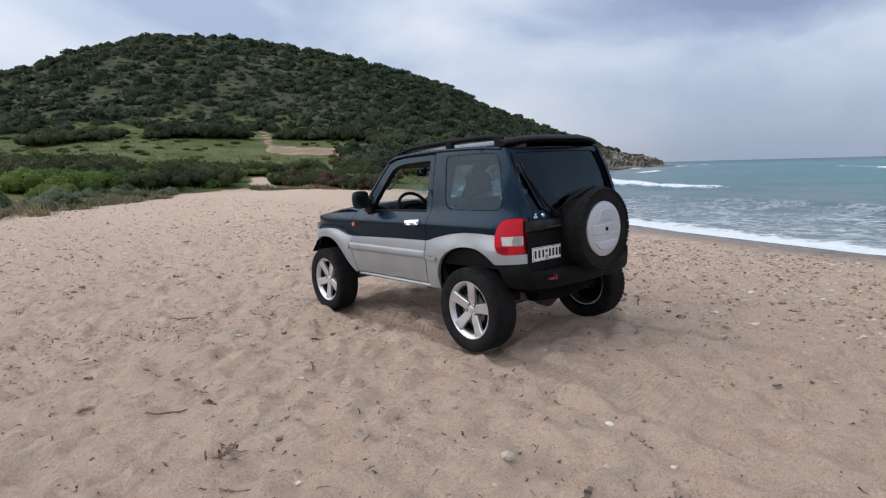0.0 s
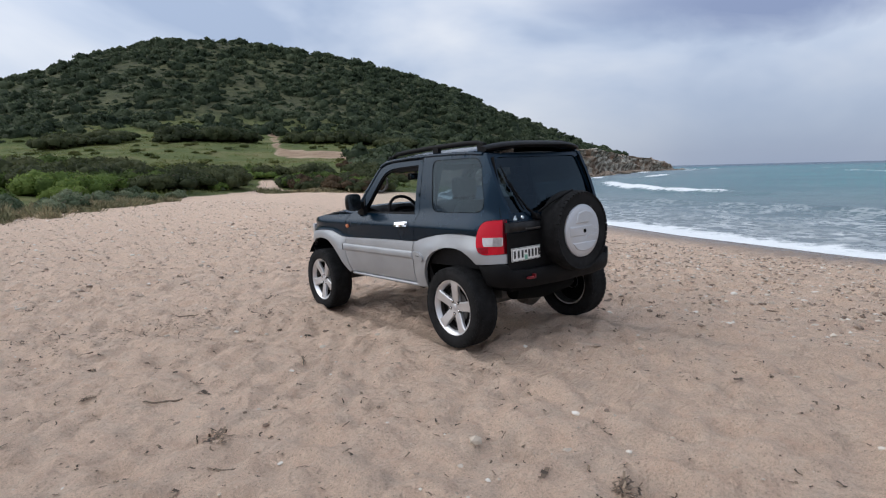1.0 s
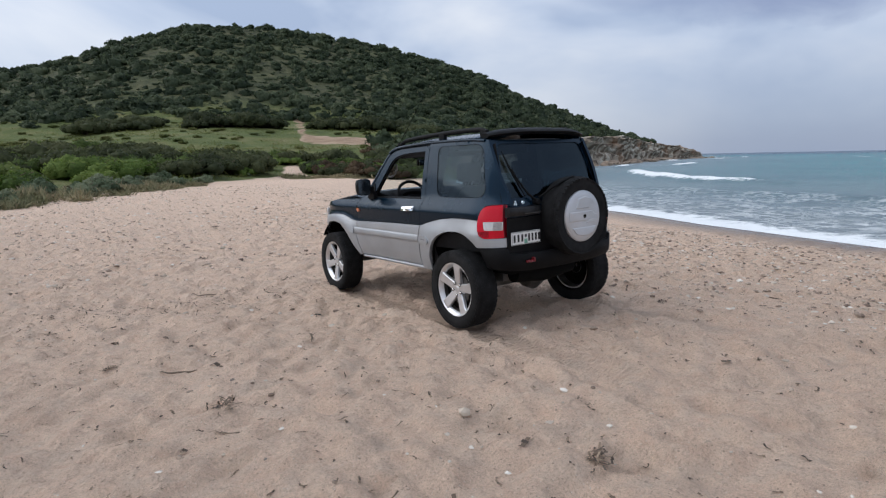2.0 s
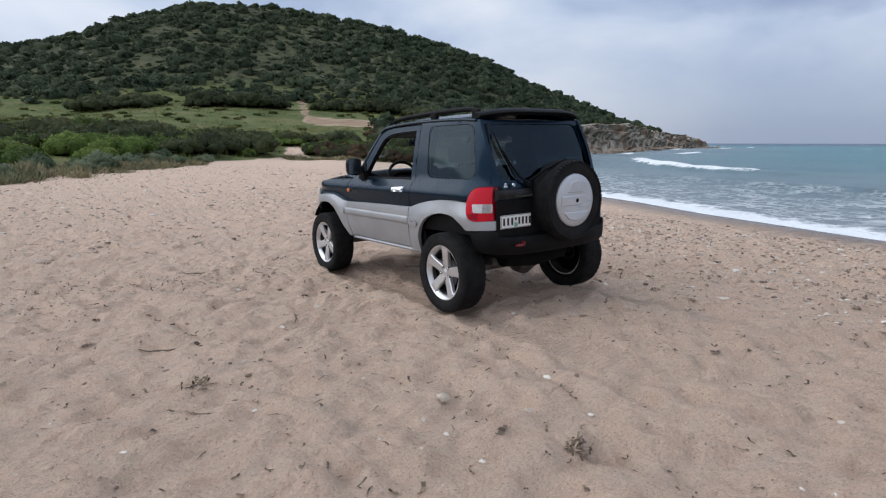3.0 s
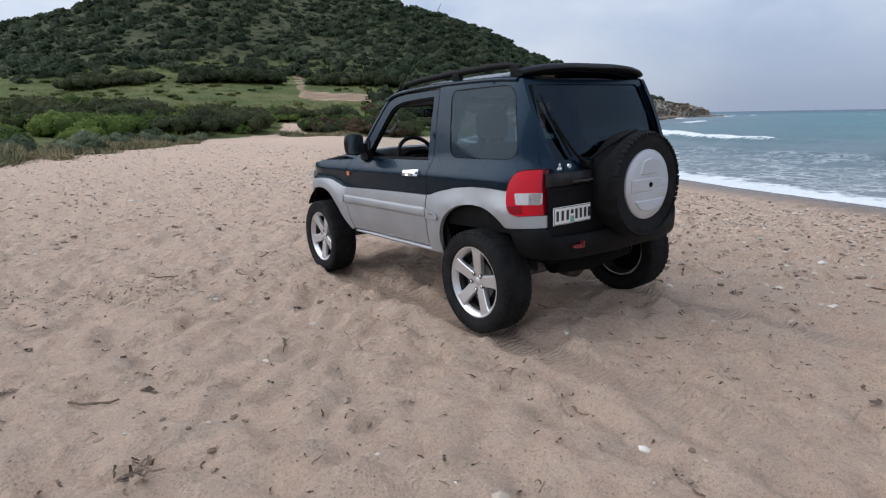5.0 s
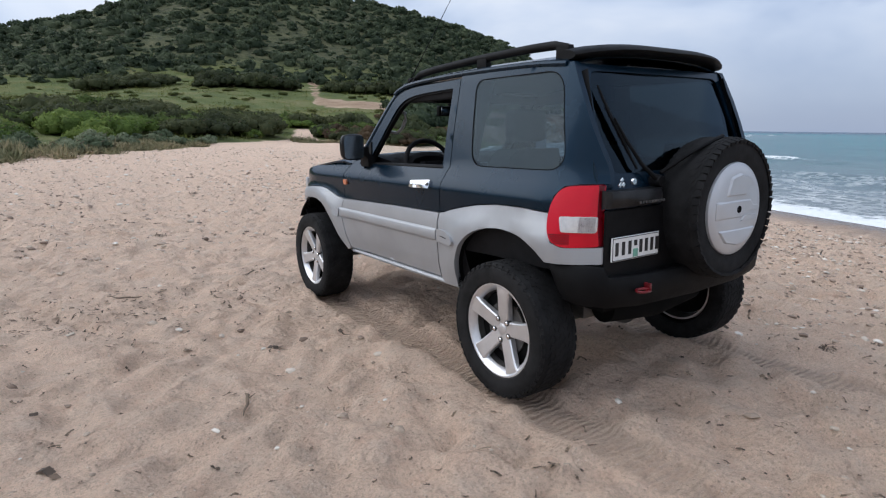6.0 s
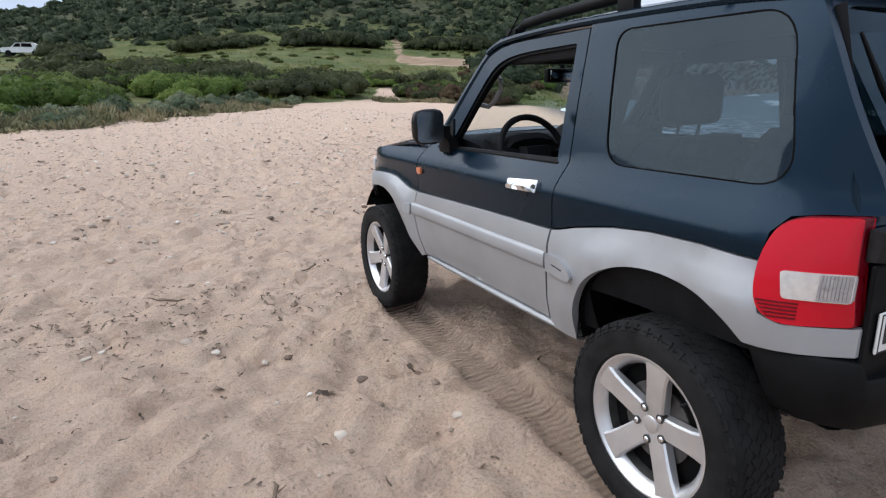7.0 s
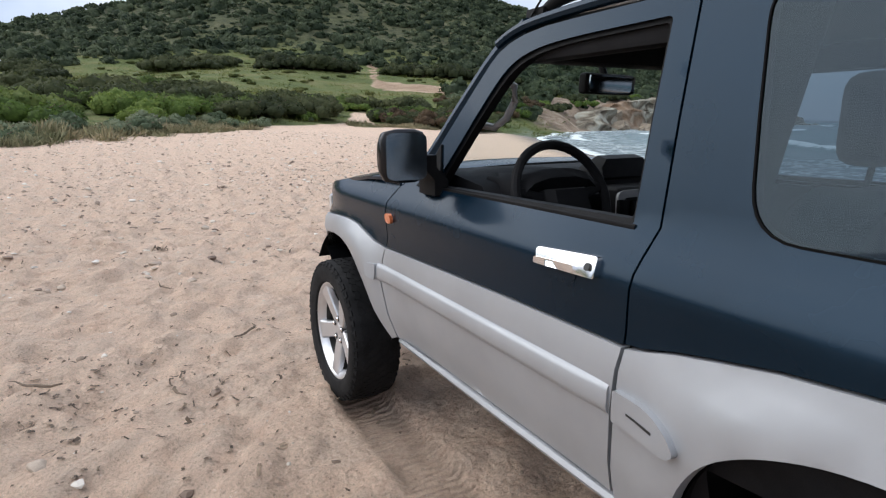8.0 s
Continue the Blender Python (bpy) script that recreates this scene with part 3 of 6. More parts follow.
def grid_object(name, xs, ys, zs, material, attributes):
    nx, ny = len(xs), len(ys)
    gx, gy = np.meshgrid(xs, ys)
    co = np.stack([gx, gy, zs], -1).reshape(-1, 3)
    i = np.arange(nx * ny).reshape(ny, nx)
    quads = np.stack([i[:-1, :-1], i[:-1, 1:], i[1:, 1:], i[1:, :-1]], -1).reshape(-1, 4)
    me = bpy.data.meshes.new(name)
    me.vertices.add(len(co))
    me.vertices.foreach_set("co", co.ravel().astype(np.float32))
    me.loops.add(len(quads) * 4)
    me.loops.foreach_set("vertex_index", quads.ravel().astype(np.int32))
    me.polygons.add(len(quads))
    me.polygons.foreach_set("loop_start", (np.arange(len(quads)) * 4).astype(np.int32))
    me.polygons.foreach_set("use_smooth", np.ones(len(quads), bool))
    for key, values in attributes.items():
        me.attributes.new(key, "FLOAT", "POINT").data.foreach_set("value", np.asarray(values, np.float32).ravel())
    me.update(calc_edges=True)
    me.validate()
    me.materials.append(material)
    return new(name, me)


gxs = spread(-130, 260, -6.5, 4.5, 0.045, 2.6, -3500, 3500)
gys = spread(-30, 260, -4.5, 6.5, 0.045, 2.6, -3500, 3500)
gx, gy = np.meshgrid(gxs, gys)
gz, g_grass, g_rock, g_wet, g_earth, g_heath = land(gx, gy)
g_r = np.hypot(gx, gy)
rutted = tread_rut(gx, gy)
gz = gz + (sand_relief(gx, gy, g_r) * (1 - 0.75 * (rutted < -0.004)) + footprints(gx, gy) + rutted) * (gx < 9)
gz = gz + g_rock * (1.0 * wobble(gx, gy, 2.2, 6) + 0.7 * wobble(gx, gy, 0.9, 2)) * (shore_distance(gx, gy) > 0.5)
ground = tagged(grid_object("ground", gxs, gys, gz, SAND, {"grass": g_grass, "rock": g_rock, "wet": g_wet, "earth": g_earth, "heath": g_heath, "rut": np.clip(-rutted / 0.02, 0, 1)}), "pale trodden beach sand rising to grassy hillside and rocky cape", "ground", kind="structure")

# ---- the sea ----
sxs = spread(0, 330, 7.5, 32, 0.16, 3.0, 7.0, 4200)
sys_ = spread(-60, 150, -12, 40, 0.22, 3.0, -4200, 4200)
sx, sy = np.meshgrid(sxs, sys_)
sd = -shore_distance(sx, sy)
roll = 0.8 * np.sin(sy / 9.0 + 1) + 0.5 * np.sin(sy / 3.7)
sz = np.full(sx.shape, SEA_LEVEL)
froth = np.zeros(sx.shape)
s_az = np.degrees(np.arctan2(sx - LOOKOUT[0], sy - LOOKOUT[1]))
for dist, tall, wide, last in ((3.2, 0.08, 0.5, 200), (9.0, 0.34, 0.9, 60), (16.5, 0.36, 1.2, 64), (30.0, 0.28, 1.3, 58), (52.0, 0.30, 1.6, 75)):
    ridge = np.exp(-((sd - dist - roll * (0.5 + dist / 20)) / wide) ** 2)
    patchy = np.clip(0.25 + 1.3 * wobble(sx, sy, 5.0 + dist / 3, dist), 0, 1) * np.clip((last - s_az) / 5 + 1, 0.0, 1)
    sz += tall * ridge * (0.35 + 0.65 * patchy)
    froth = np.maximum(froth, ridge * patchy * 1.05)
net = 0.75 * np.clip((sd - 0.8) / 1.5, 0, 1) * np.clip((9.5 + 2.5 * roll - sd) / 4, 0, 1) * (sx < 60)
sz += 0.05 * wobble(sx, sy, 0.9, 2) * np.clip(sd / 6, 0, 1) + 0.09 * wobble(sx, sy, 2.6, 4) * np.clip(sd / 10, 0, 1)
froth = np.maximum(froth, np.clip(1.2 - sd / (1.5 + 0.6 * roll), 0, 1) * 0.9)
froth = np.maximum(froth, np.clip(0.46 - sd / 30, 0, 1) * (0.9 + 0.35 * wobble(sx, sy, 2.2, 6)) * (sx < 40))
caps = wobble(sx, sy, 5.0, 9) + 0.5 * wobble(sx, sy * 2, 11.0, 3)
froth = np.maximum(froth, np.clip((caps - 0.93) * 3.0, 0, 0.75) * (sd > 25))
froth = np.maximum(froth, np.clip(0.9 - sd / 3.0, 0, 1) * (sx > 28))
sea = tagged(grid_object("water", sxs, sys_, sz, SEA, {"shore": sd, "froth": froth, "net": net}), "choppy turquoise sea with white breakers and foam", "sea", kind="structure")


# ---- the car: one thing, built in its own frame: x to its right, y ahead, z up ----
CAR = thing("car", "small dark blue-green and silver off-road car parked on the sand", "car", TILT.copy())


def half_width(y, z):
    """Half the body's width at a place on its side."""
    w = interp(z, [0.40, 0.47, 0.56, 0.70, 0.79, 0.84, 0.86, 0.92, 0.965, 0.985, 1.005, 1.04, 1.075, 1.09, 1.30, 1.56, 1.60], [0.675, 0.690, 0.718, 0.740, 0.745, 0.735, 0.731, 0.736, 0.740, 0.739, 0.731, 0.708, 0.682, 0.672, 0.632, 0.572, 0.555])
    if y < -0.16:
        w -= 0.13 * min(1.2, (-0.16 - y) / 0.285) ** 2.2
    if y > 2.2:
        w -= 0.17 * min(1.2, (y - 2.2) / 0.52) ** 2.4
    for cy, reach in ((0.0, 0.030), (2.28, 0.040)):
        d = math.hypot(y - cy, (z - 0.40) * 0.95)
        w += reach * math.exp(-((d - 0.47) / 0.10) ** 2) * (1 if z < 0.84 else math.exp(-((z - 0.84) / 0.045) ** 2))
    return w


def on_side(sign, inset=0.0):
    return lambda y, z: Vector((sign * (half_width(y, z) - inset), y, z))


def side_part(name, outline, material, holes=(), step=0.05, inset=0.0, depth=0.03, label="", parent=None):
    made = []
    for sign in (-1, 1):
        bm = sheet(outline, on_side(sign, inset), step, holes, (-sign * depth, 0, 0) if depth else (0, 0, 0), flip=sign < 0)
        bmesh.ops.recalc_face_normals(bm, faces=bm.faces)
        c = sum((f.normal.x * sign * f.calc_area() for f in bm.faces if abs(f.normal.x) > 0.3))
        if c < 0:
            bmesh.ops.reverse_faces(bm, faces=bm.faces)
        made.append(part(name, bm, material, parent or CAR, label))
    return made


REAR_ARCH = [(0.42, 0.455), (0.415, 0.54), (0.395, 0.62), (0.34, 0.71), (0.26, 0.77), (0.16, 0.81), (0.05, 0.825), (-0.05, 0.82), (-0.14, 0.80), (-0.21, 0.76), (-0.26, 0.71)]
FRONT_ARCH = [(2.70, 0.60), (2.64, 0.67), (2.55, 0.74), (2.44, 0.785), (2.30, 0.80), (2.16, 0.795), (2.06, 0.76), (1.97, 0.69), (1.90, 0.62), (1.83, 0.55), (1.76, 0.46)]
REAR_ARCH, FRONT_ARCH = eased(REAR_ARCH), eased(FRONT_ARCH)
# the step between dark paint and silver cladding, rear to front
WAIST_REAR = [(-0.272, 0.925), (-0.10, 0.935), (0.08, 0.932), (0.24, 0.915), (0.36, 0.892), (0.44, 0.875), (0.51, 0.855), (0.555, 0.846)]
WAIST_FRONT = [(1.76, 0.828), (1.85, 0.838), (1.93, 0.86), (2.02, 0.882), (2.14, 0.89), (2.3, 0.885), (2.5, 0.865), (2.66, 0.84)]
HINGE, DOOR_EDGE = 1.758, 0.562

# quarter panel with its window, door, front wing
quarter_glass = rounded([(-0.285, 1.10), (0.360, 1.10), (0.428, 1.535), (-0.195, 1.53)], [0.10, 0.09, 0.07, 0.10], 6)
quarter = [(DOOR_EDGE - 0.003, 0.852)] + [(0.548, 1.0), (0.542, 1.09), (0.552, 1.30), (0.568, 1.575), (-0.235, 1.56), (-0.30, 1.42), (-0.36, 1.28), (-0.425, 1.13), (-0.452, 1.049), (-0.36, 1.047), (-0.305, 1.038), (-0.278, 0.998), (-0.271, 0.955)] + [(p[0], p[1] + 0.003) for p in WAIST_REAR[:-1]]
side_part("quarter_panel", quarter, PAINT, [quarter_glass], 0.03)
side_part("quarter_window", [(y, z) for y, z in quarter_glass], TINTED, step=0.06, inset=0.002, depth=0)
side_part("door_gap", [(0.545, 0.46), (0.615, 0.46), (0.60, 0.70), (0.585, 0.85), (0.575, 1.09), (0.60, 1.545), (0.545, 1.545), (0.525, 1.09), (0.535, 0.85), (0.55, 0.70)], GAP, step=0.06, inset=0.022, depth=0.01)
# a thin dark ring added round the flush glass, standing for its gap
side_part("window_seal", rounded([(-0.2855, 1.0995), (0.3605, 1.0995), (0.4285, 1.5355), (-0.1955, 1.5305)], [0.10, 0.09, 0.07, 0.10], 6), GAP, [rounded([(-0.282, 1.103), (0.357, 1.103), (0.425, 1.532), (-0.192, 1.527)], [0.098, 0.088, 0.068, 0.098], 6)], 0.03, inset=-0.0015, depth=0.006)
side_part("quarter_cladding", [(p[0], p[1] - 0.003) for p in WAIST_REAR] + [(0.567, 0.70), (0.592, 0.50), (0.590, 0.45)] + REAR_ARCH + [(-0.30, 0.71), (-0.46, 0.715), (-0.46, 0.785), (-0.34, 0.782), (-0.295, 0.80), (-0.275, 0.85), (-0.272, 0.90)], SILVER, step=0.045, inset=-0.004)
window_hole = rounded([(0.615, 1.083), (0.620, 1.30), (0.628, 1.508), (0.95, 1.500), (1.10, 1.484), (1.20, 1.44), (1.34, 1.265), (1.50, 1.075)], [0.01, 0.05, 0.015, 0.1, 0.08, 0.09, 0.1, 0.01], 4)
door = [(DOOR_EDGE + 0.003, 0.849), (1.0, 0.846), (1.4, 0.839), (HINGE - 0.003, 0.832), (HINGE - 0.006, 1.0), (1.70, 1.085), (1.60, 1.10), (1.51, 1.20), (1.42, 1.30), (1.345, 1.388), (1.28, 1.462), (1.245, 1.492), (1.20, 1.513), (1.14, 1.53), (1.05, 1.541), (0.95, 1.545), (0.573, 1.553), (0.558, 1.30), (0.548, 1.09), (0.554, 1.0)]
doors = side_part("door", door, PAINT, [window_hole], 0.03)
inner_hole = rounded([(0.627, 1.095), (0.632, 1.30), (0.640, 1.496), (0.95, 1.488), (1.09, 1.470), (1.185, 1.43), (1.325, 1.265), (1.47, 1.085)], [0.01, 0.05, 0.015, 0.1, 0.08, 0.09, 0.1, 0.01], 4)
for d in doors:
    sign = -1 if d is doors[0] else 1
    bm = sheet([(0.605, 1.07), (0.608, 1.30), (0.616, 1.520), (0.95, 1.510), (1.11, 1.494), (1.21, 1.452), (1.355, 1.265), (1.52, 1.07)], on_side(sign, 0.010), 0.05, [inner_hole], (-sign * 0.03, 0, 0), flip=sign < 0)
    part("window_frame", bm, PLASTIC, d)
    bm = sheet([(DOOR_EDGE + 0.003, 0.843), (1.0, 0.840), (1.4, 0.833), (HINGE - 0.003, 0.826), (1.775, 0.70), (1.72, 0.475), (0.604, 0.475), (0.58, 0.70)], on_side(sign, -0.004), 0.05, (), (-sign * 0.03, 0, 0), flip=sign < 0)
    part("door_cladding", bm, SILVER, d, "silver lower door skin")
wing = [(p[0], p[1] + 0.003) for p in WAIST_FRONT] + [(2.68, 0.90), (2.665, 0.955), (2.60, 0.99), (2.44, 1.02), (2.2, 1.052), (2.0, 1.076), (1.80, 1.09), (1.705, 1.09), (HINGE + 0.002, 1.0)]
side_part("front_wing", wing, PAINT, step=0.03)
side_part("wing_cladding", [(p[0], p[1] - 0.003) for p in WAIST_FRONT] + [(2.715, 0.76)] + FRONT_ARCH + [(1.728, 0.475), (1.782, 0.70)], SILVER, step=0.045, inset=-0.004)

# sills under the doors
for sign in (-1, 1):
    bm = tube([(sign * 0.668, 0.44, 0.452), (sign * 0.672, 1.1, 0.452), (sign * 0.668, 1.74, 0.452)], 0.034, 10, flat=0.6)
    part("sill", bm, SILVER, CAR)


def strip_across(name, line, width_at, crown, material, steps=12, label="", parent=None):
    """A panel that spans the car: a line of (y, z) swept from side to side with a crown."""
    bm = bmesh.new()
    rows = []
    for y, z in line:
        w = width_at(y, z)
        rows.append([bm.verts.new((w * s, y, z + crown * (1 - abs(s) ** 2.6))) for s in [2 * k / steps - 1 for k in range(steps + 1)]])
    for a, b in zip(rows, rows[1:]):
        for k in range(steps):
            bm.faces.new((a[k], a[k + 1], b[k + 1], b[k]))
    bmesh.ops.recalc_face_normals(bm, faces=bm.faces)
    if sum(f.normal.z + 0.2 * abs(f.normal.y) for f in bm.faces) < 0:
        bmesh.ops.reverse_faces(bm, faces=bm.faces)
    if material is not CLEAR:
        bmesh.ops.solidify(bm, geom=bm.faces[:], thickness=0.012)
    return part(name, bm, material, parent or CAR, label, smooth=50)


strip_across("roof", [(-0.215, 1.555), (-0.19, 1.572), (0.0, 1.585), (0.4, 1.592), (0.8, 1.588), (1.08, 1.568), (1.20, 1.545), (1.26, 1.515)], lambda y, z: half_width(y, 1.565) + 0.004, 0.055, PAINT)
strip_across("headliner", [(-0.20, 1.535), (0.4, 1.555), (0.9, 1.55), (1.18, 1.51)], lambda y, z: 0.55, 0.03, HEADLINER)
strip_across("bonnet", [(1.72, 1.075), (1.80, 1.09), (2.0, 1.077), (2.2, 1.053), (2.44, 1.021), (2.60, 0.99), (2.67, 0.95), (2.69, 0.90)], lambda y, z: half_width(y, 1.06) + (0.012 if y > 1.78 else 0), 0.05, PAINT)
strip_across("windscreen", [(1.235, 1.51), (1.40, 1.335), (1.58, 1.145), (1.66, 1.07)], lambda y, z: half_width(y, z) - 0.05, 0.03, CLEAR).visible_shadow = False
strip_across("front_face", [(2.69, 0.90), (2.72, 0.80), (2.72, 0.62)], lambda y, z: 0.60, 0.0, PLASTIC)
for sign in (-1, 1):
    for name, pts, r, m in (("a_pillar", [(1.72, 1.06), (1.58, 1.165), (1.40, 1.365), (1.27, 1.505), (1.16, 1.555)], 0.030, PAINT), ("pillar_trim", [(1.66, 1.075), (1.54, 1.17), (1.37, 1.36), (1.24, 1.49)], 0.032, PLASTIC)):
        inset = 0.03 if name == "a_pillar" else 0.055
        part(name, tube([(sign * (half_width(y, z) - inset), y, z) for y, z in eased(pts)], r, 8, up=(sign, 0, 0)), m, CAR)
    part("gutter", tube([(sign * (half_width(y, z) - 0.002), y, z) for y, z in eased([(1.26, 1.515), (1.2, 1.543), (1.1, 1.562), (0.8, 1.577), (0.4, 1.58), (0.0, 1.572), (-0.2, 1.555)])], 0.015, 8), PAINT, CAR)


# tail: gate, glass, bumper
def on_tail(x, z):
    """The rear face: upright below the waist, leaning in above it, rounded in plan."""
    y = interp(z, [0.50, 0.70, 0.95, 1.06, 1.57], [-0.44, -0.452, -0.455, -0.428, -0.235])
    return Vector((x, y + 0.02 * (abs(x) / 0.62) ** 4, z))


gate = [(-0.595, 0.655), (0.595, 0.655), (0.603, 0.85), (0.60, 1.06), (0.535, 1.555), (-0.535, 1.555), (-0.60, 1.06), (-0.603, 0.85)]
gate_glass = rounded([(-0.555, 1.085), (0.555, 1.085), (0.485, 1.525), (-0.485, 1.525)], 0.05, 4)
bm = sheet(gate, on_tail, 0.06, [gate_glass], (0, 0.03, 0))
tailgate = part("tailgate", bm, PAINT, CAR, "dark tailgate with rear window")
part("rear_window", sheet(gate_glass, lambda x, z: on_tail(x, z) + Vector((0, 0.008, 0)), 0.08), DEEPTINT, tailgate)

# tail lamps in the corners
LAMP = rounded([(-0.450, 0.79), (-0.33, 0.782), (-0.282, 0.825), (-0.273, 0.94), (-0.300, 1.038), (-0.430, 1.045)], [0.008, 0.045, 0.05, 0.09, 0.055, 0.008], 6)


def on_lamp(sign, out_by):
    """The lamp's own face: straight up and down, rounded in plan."""
    def place(y, z):
        f = (z - 0.79) / 0.25
        w = half_width(y, 0.80) * (1 - f) + (half_width(y, 1.035) + 0.006) * f + 0.010 * math.sin(math.pi * min(1, max(0, f)))
        return Vector((sign * (w + out_by), y, z))
    return place


for sign in (-1, 1):
    bm = sheet(LAMP, on_lamp(sign, 0.010), 0.025, (), (-sign * 0.05, 0, 0), flip=sign < 0)
    bmesh.ops.recalc_face_normals(bm, faces=bm.faces)
    lamp = part("tail_lamp", bm, RED, CAR, "red tail lamp with a pale reversing lens", smooth=50)

    def lens(name, outline, material, out_by, parent=lamp, sign=sign):
        bm = sheet(outline, on_lamp(sign, out_by), 0.02, (), (-sign * 0.01, 0, 0), flip=sign < 0)
        bmesh.ops.recalc_face_normals(bm, faces=bm.faces)
        return part(name, bm, material, parent)

    lens("reversing_lens", rounded([(-0.445, 0.848), (-0.338, 0.850), (-0.326, 0.916), (-0.444, 0.916)], 0.008), CLEARLENS, 0.016)
    for k in range(9):
        lens("lens_rib", [(-0.4425 + 0.0055 * k, 0.851), (-0.4385 + 0.0055 * k, 0.851), (-0.4385 + 0.0055 * k, 0.914), (-0.4425 + 0.0055 * k, 0.914)], RIBBED, 0.018)
    for k in range(5):
        lens("dark_rib", [(-0.366, 0.799 + 0.0092 * k), (-0.314 + 0.006 * k, 0.799 + 0.0092 * k), (-0.312 + 0.006 * k, 0.803 + 0.0092 * k), (-0.366, 0.803 + 0.0092 * k)], DARKRED, 0.0125)
    part("lamp_surround", sheet(rounded([(-0.451, 0.787), (-0.329, 0.779), (-0.279, 0.823), (-0.270, 0.941), (-0.298, 1.041), (-0.432, 1.0475)], [0.008, 0.045, 0.05, 0.09, 0.055, 0.008], 6), on_lamp(sign, 0.004), 0.03, (), (-sign * 0.03, 0, 0), flip=sign < 0), DARKRED, lamp)


def loft(sections, bm=None, closed_ends=True):
    """Joins rings of the same number of points."""
    bm = bm or bmesh.new()
    rings = [[bm.verts.new(p) for p in ring] for ring in sections]
    n = len(rings[0])
    for a, b in zip(rings, rings[1:]):
        for k in range(n):
            bm.faces.new((a[k], a[(k + 1) % n], b[(k + 1) % n], b[k]))
    if closed_ends:
        bm.faces.new(rings[0][::-1])
        bm.faces.new(rings[-1])
    bmesh.ops.recalc_face_normals(bm, faces=bm.faces)
    return bm


# rear bumper, wrapped round the corners
bumper_plan = [(-0.716, -0.258, 0.712, 0.665), (-0.714, -0.285, 0.712, 0.60), (-0.710, -0.32, 0.712, 0.545), (-0.697, -0.38, 0.711, 0.533), (-0.672, -0.43, 0.710, 0.530), (-0.640, -0.466, 0.708, 0.528), (-0.615, -0.480, 0.704, 0.525), (-0.590, -0.490, 0.660, 0.52), (-0.40, -0.515, 0.650, 0.505), (0.0, -0.528, 0.648, 0.50)]
bumper_plan += [(-x, y, t, b) for x, y, t, b in bumper_plan[-2::-1]]
rings = []
for k, (x, y, top_z, low_z) in enumerate(bumper_plan):
    (x0, y0), (x1, y1) = bumper_plan[max(k - 1, 0)][:2], bumper_plan[min(k + 1, len(bumper_plan) - 1)][:2]
    inward = Vector((-(y1 - y0), x1 - x0, 0)).normalized()
    p = Vector((x, y, 0))
    rings.append([p + inward * d + Vector((0, 0, z)) for d, z in ((0.10, top_z), (0.008, top_z), (0.0, top_z - 0.010), (0.0, (top_z + low_z) / 2), (0.006, low_z + 0.025), (0.022, low_z), (0.10, low_z))])
rear_bumper = part("rear_bumper", loft(rings), PLASTIC, CAR, "black plastic rear bumper with a red tow hook", smooth=40)
part("tow_hook", tube([(-0.43 + 0.036 * math.cos(a), -0.540 + 0.026 * math.sin(a), 0.590) for a in [k * math.tau / 14 for k in range(14)]], 0.006, 8, closed=True), TOWRED, rear_bumper, "red tow hook")
part("hook_bracket", box(-0.393, -0.545, 0.58, -0.377, -0.505, 0.615, 0.004), TOWRED, rear_bumper)

# tailgate fittings
bm = loft([[(x, -0.462 + 0.02, 1.022), (x, -0.462 - d * 0.8, 1.018), (x, -0.462 - d, 0.998), (x, -0.462 - d, 0.975), (x, -0.462 - d * 0.5, 0.948), (x, -0.462 + 0.02, 0.945)] for x, d in ((-0.602, 0.008), (-0.59, 0.028), (-0.50, 0.042), (-0.36, 0.044), (-0.27, 0.036), (-0.24, 0.012))])
grip = part("gate_handle", bm, WORN, tailgate, "dark handle ledge with worn lettering")
for k in range(9):
    part("lettering_bar", box(-0.44 + 0.02 * k, -0.509, 0.962, -0.428 + 0.02 * k, -0.5, 0.972, 0), STEEL, grip)
for dx in (0, 0.026, 0.013):
    part("badge", box(-0.008, -0.004, -0.010, 0.008, 0.004, 0.010, 0.002, 1), CHROME, tailgate, m=pose(-0.515 + dx * 0.8, -0.462, 1.042 + (0.020 if dx == 0.013 else 0), 0, 45, 0))
part("gate_lock", lathe([(0.001, 0.012), (0.013, 0.012), (0.016, 0.006), (0.016, 0)], 16), CHROME, tailgate, m=pose(-0.42, -0.452, 1.052, 0, 0, -90))
plate = part("number_plate", box(-0.160, -0.004, -0.052, 0.160, 0.004, 0.052, 0.003, 1), PLATE, tailgate, "white number plate with black bars", m=pose(-0.412, -0.476, 0.772, 0, 0, 0))
for x0, x1, z0, z1 in ((-0.156, 0.156, 0.046, 0.049), (-0.156, 0.156, -0.049, -0.046), (-0.156, -0.153, -0.049, 0.049), (0.153, 0.156, -0.049, 0.049)):
    part("plate_rim", box(x0, -0.0055, z0, x1, -0.002, z1, 0), INK, plate)
for x in (-0.128, -0.086, -0.044, 0.030, 0.068, 0.106, 0.141):
    part("plate_bar", box(x - 0.010, -0.0055, -0.028, x + 0.010, -0.002, 0.030, 0), INK, plate)
part("plate_sticker", box(-0.022, -0.0056, -0.044, 0.012, -0.002, -0.008, 0.0015, 1), STICKER, plate)
part("plate_mark", box(-0.016, -0.0056, 0.006, 0.004, -0.002, 0.030, 0), INK, plate)
part("plate_panel", box(-0.602, -0.468, 0.646, 0.60, -0.455, 0.94, 0.004, 1), PLASTIC, tailgate)

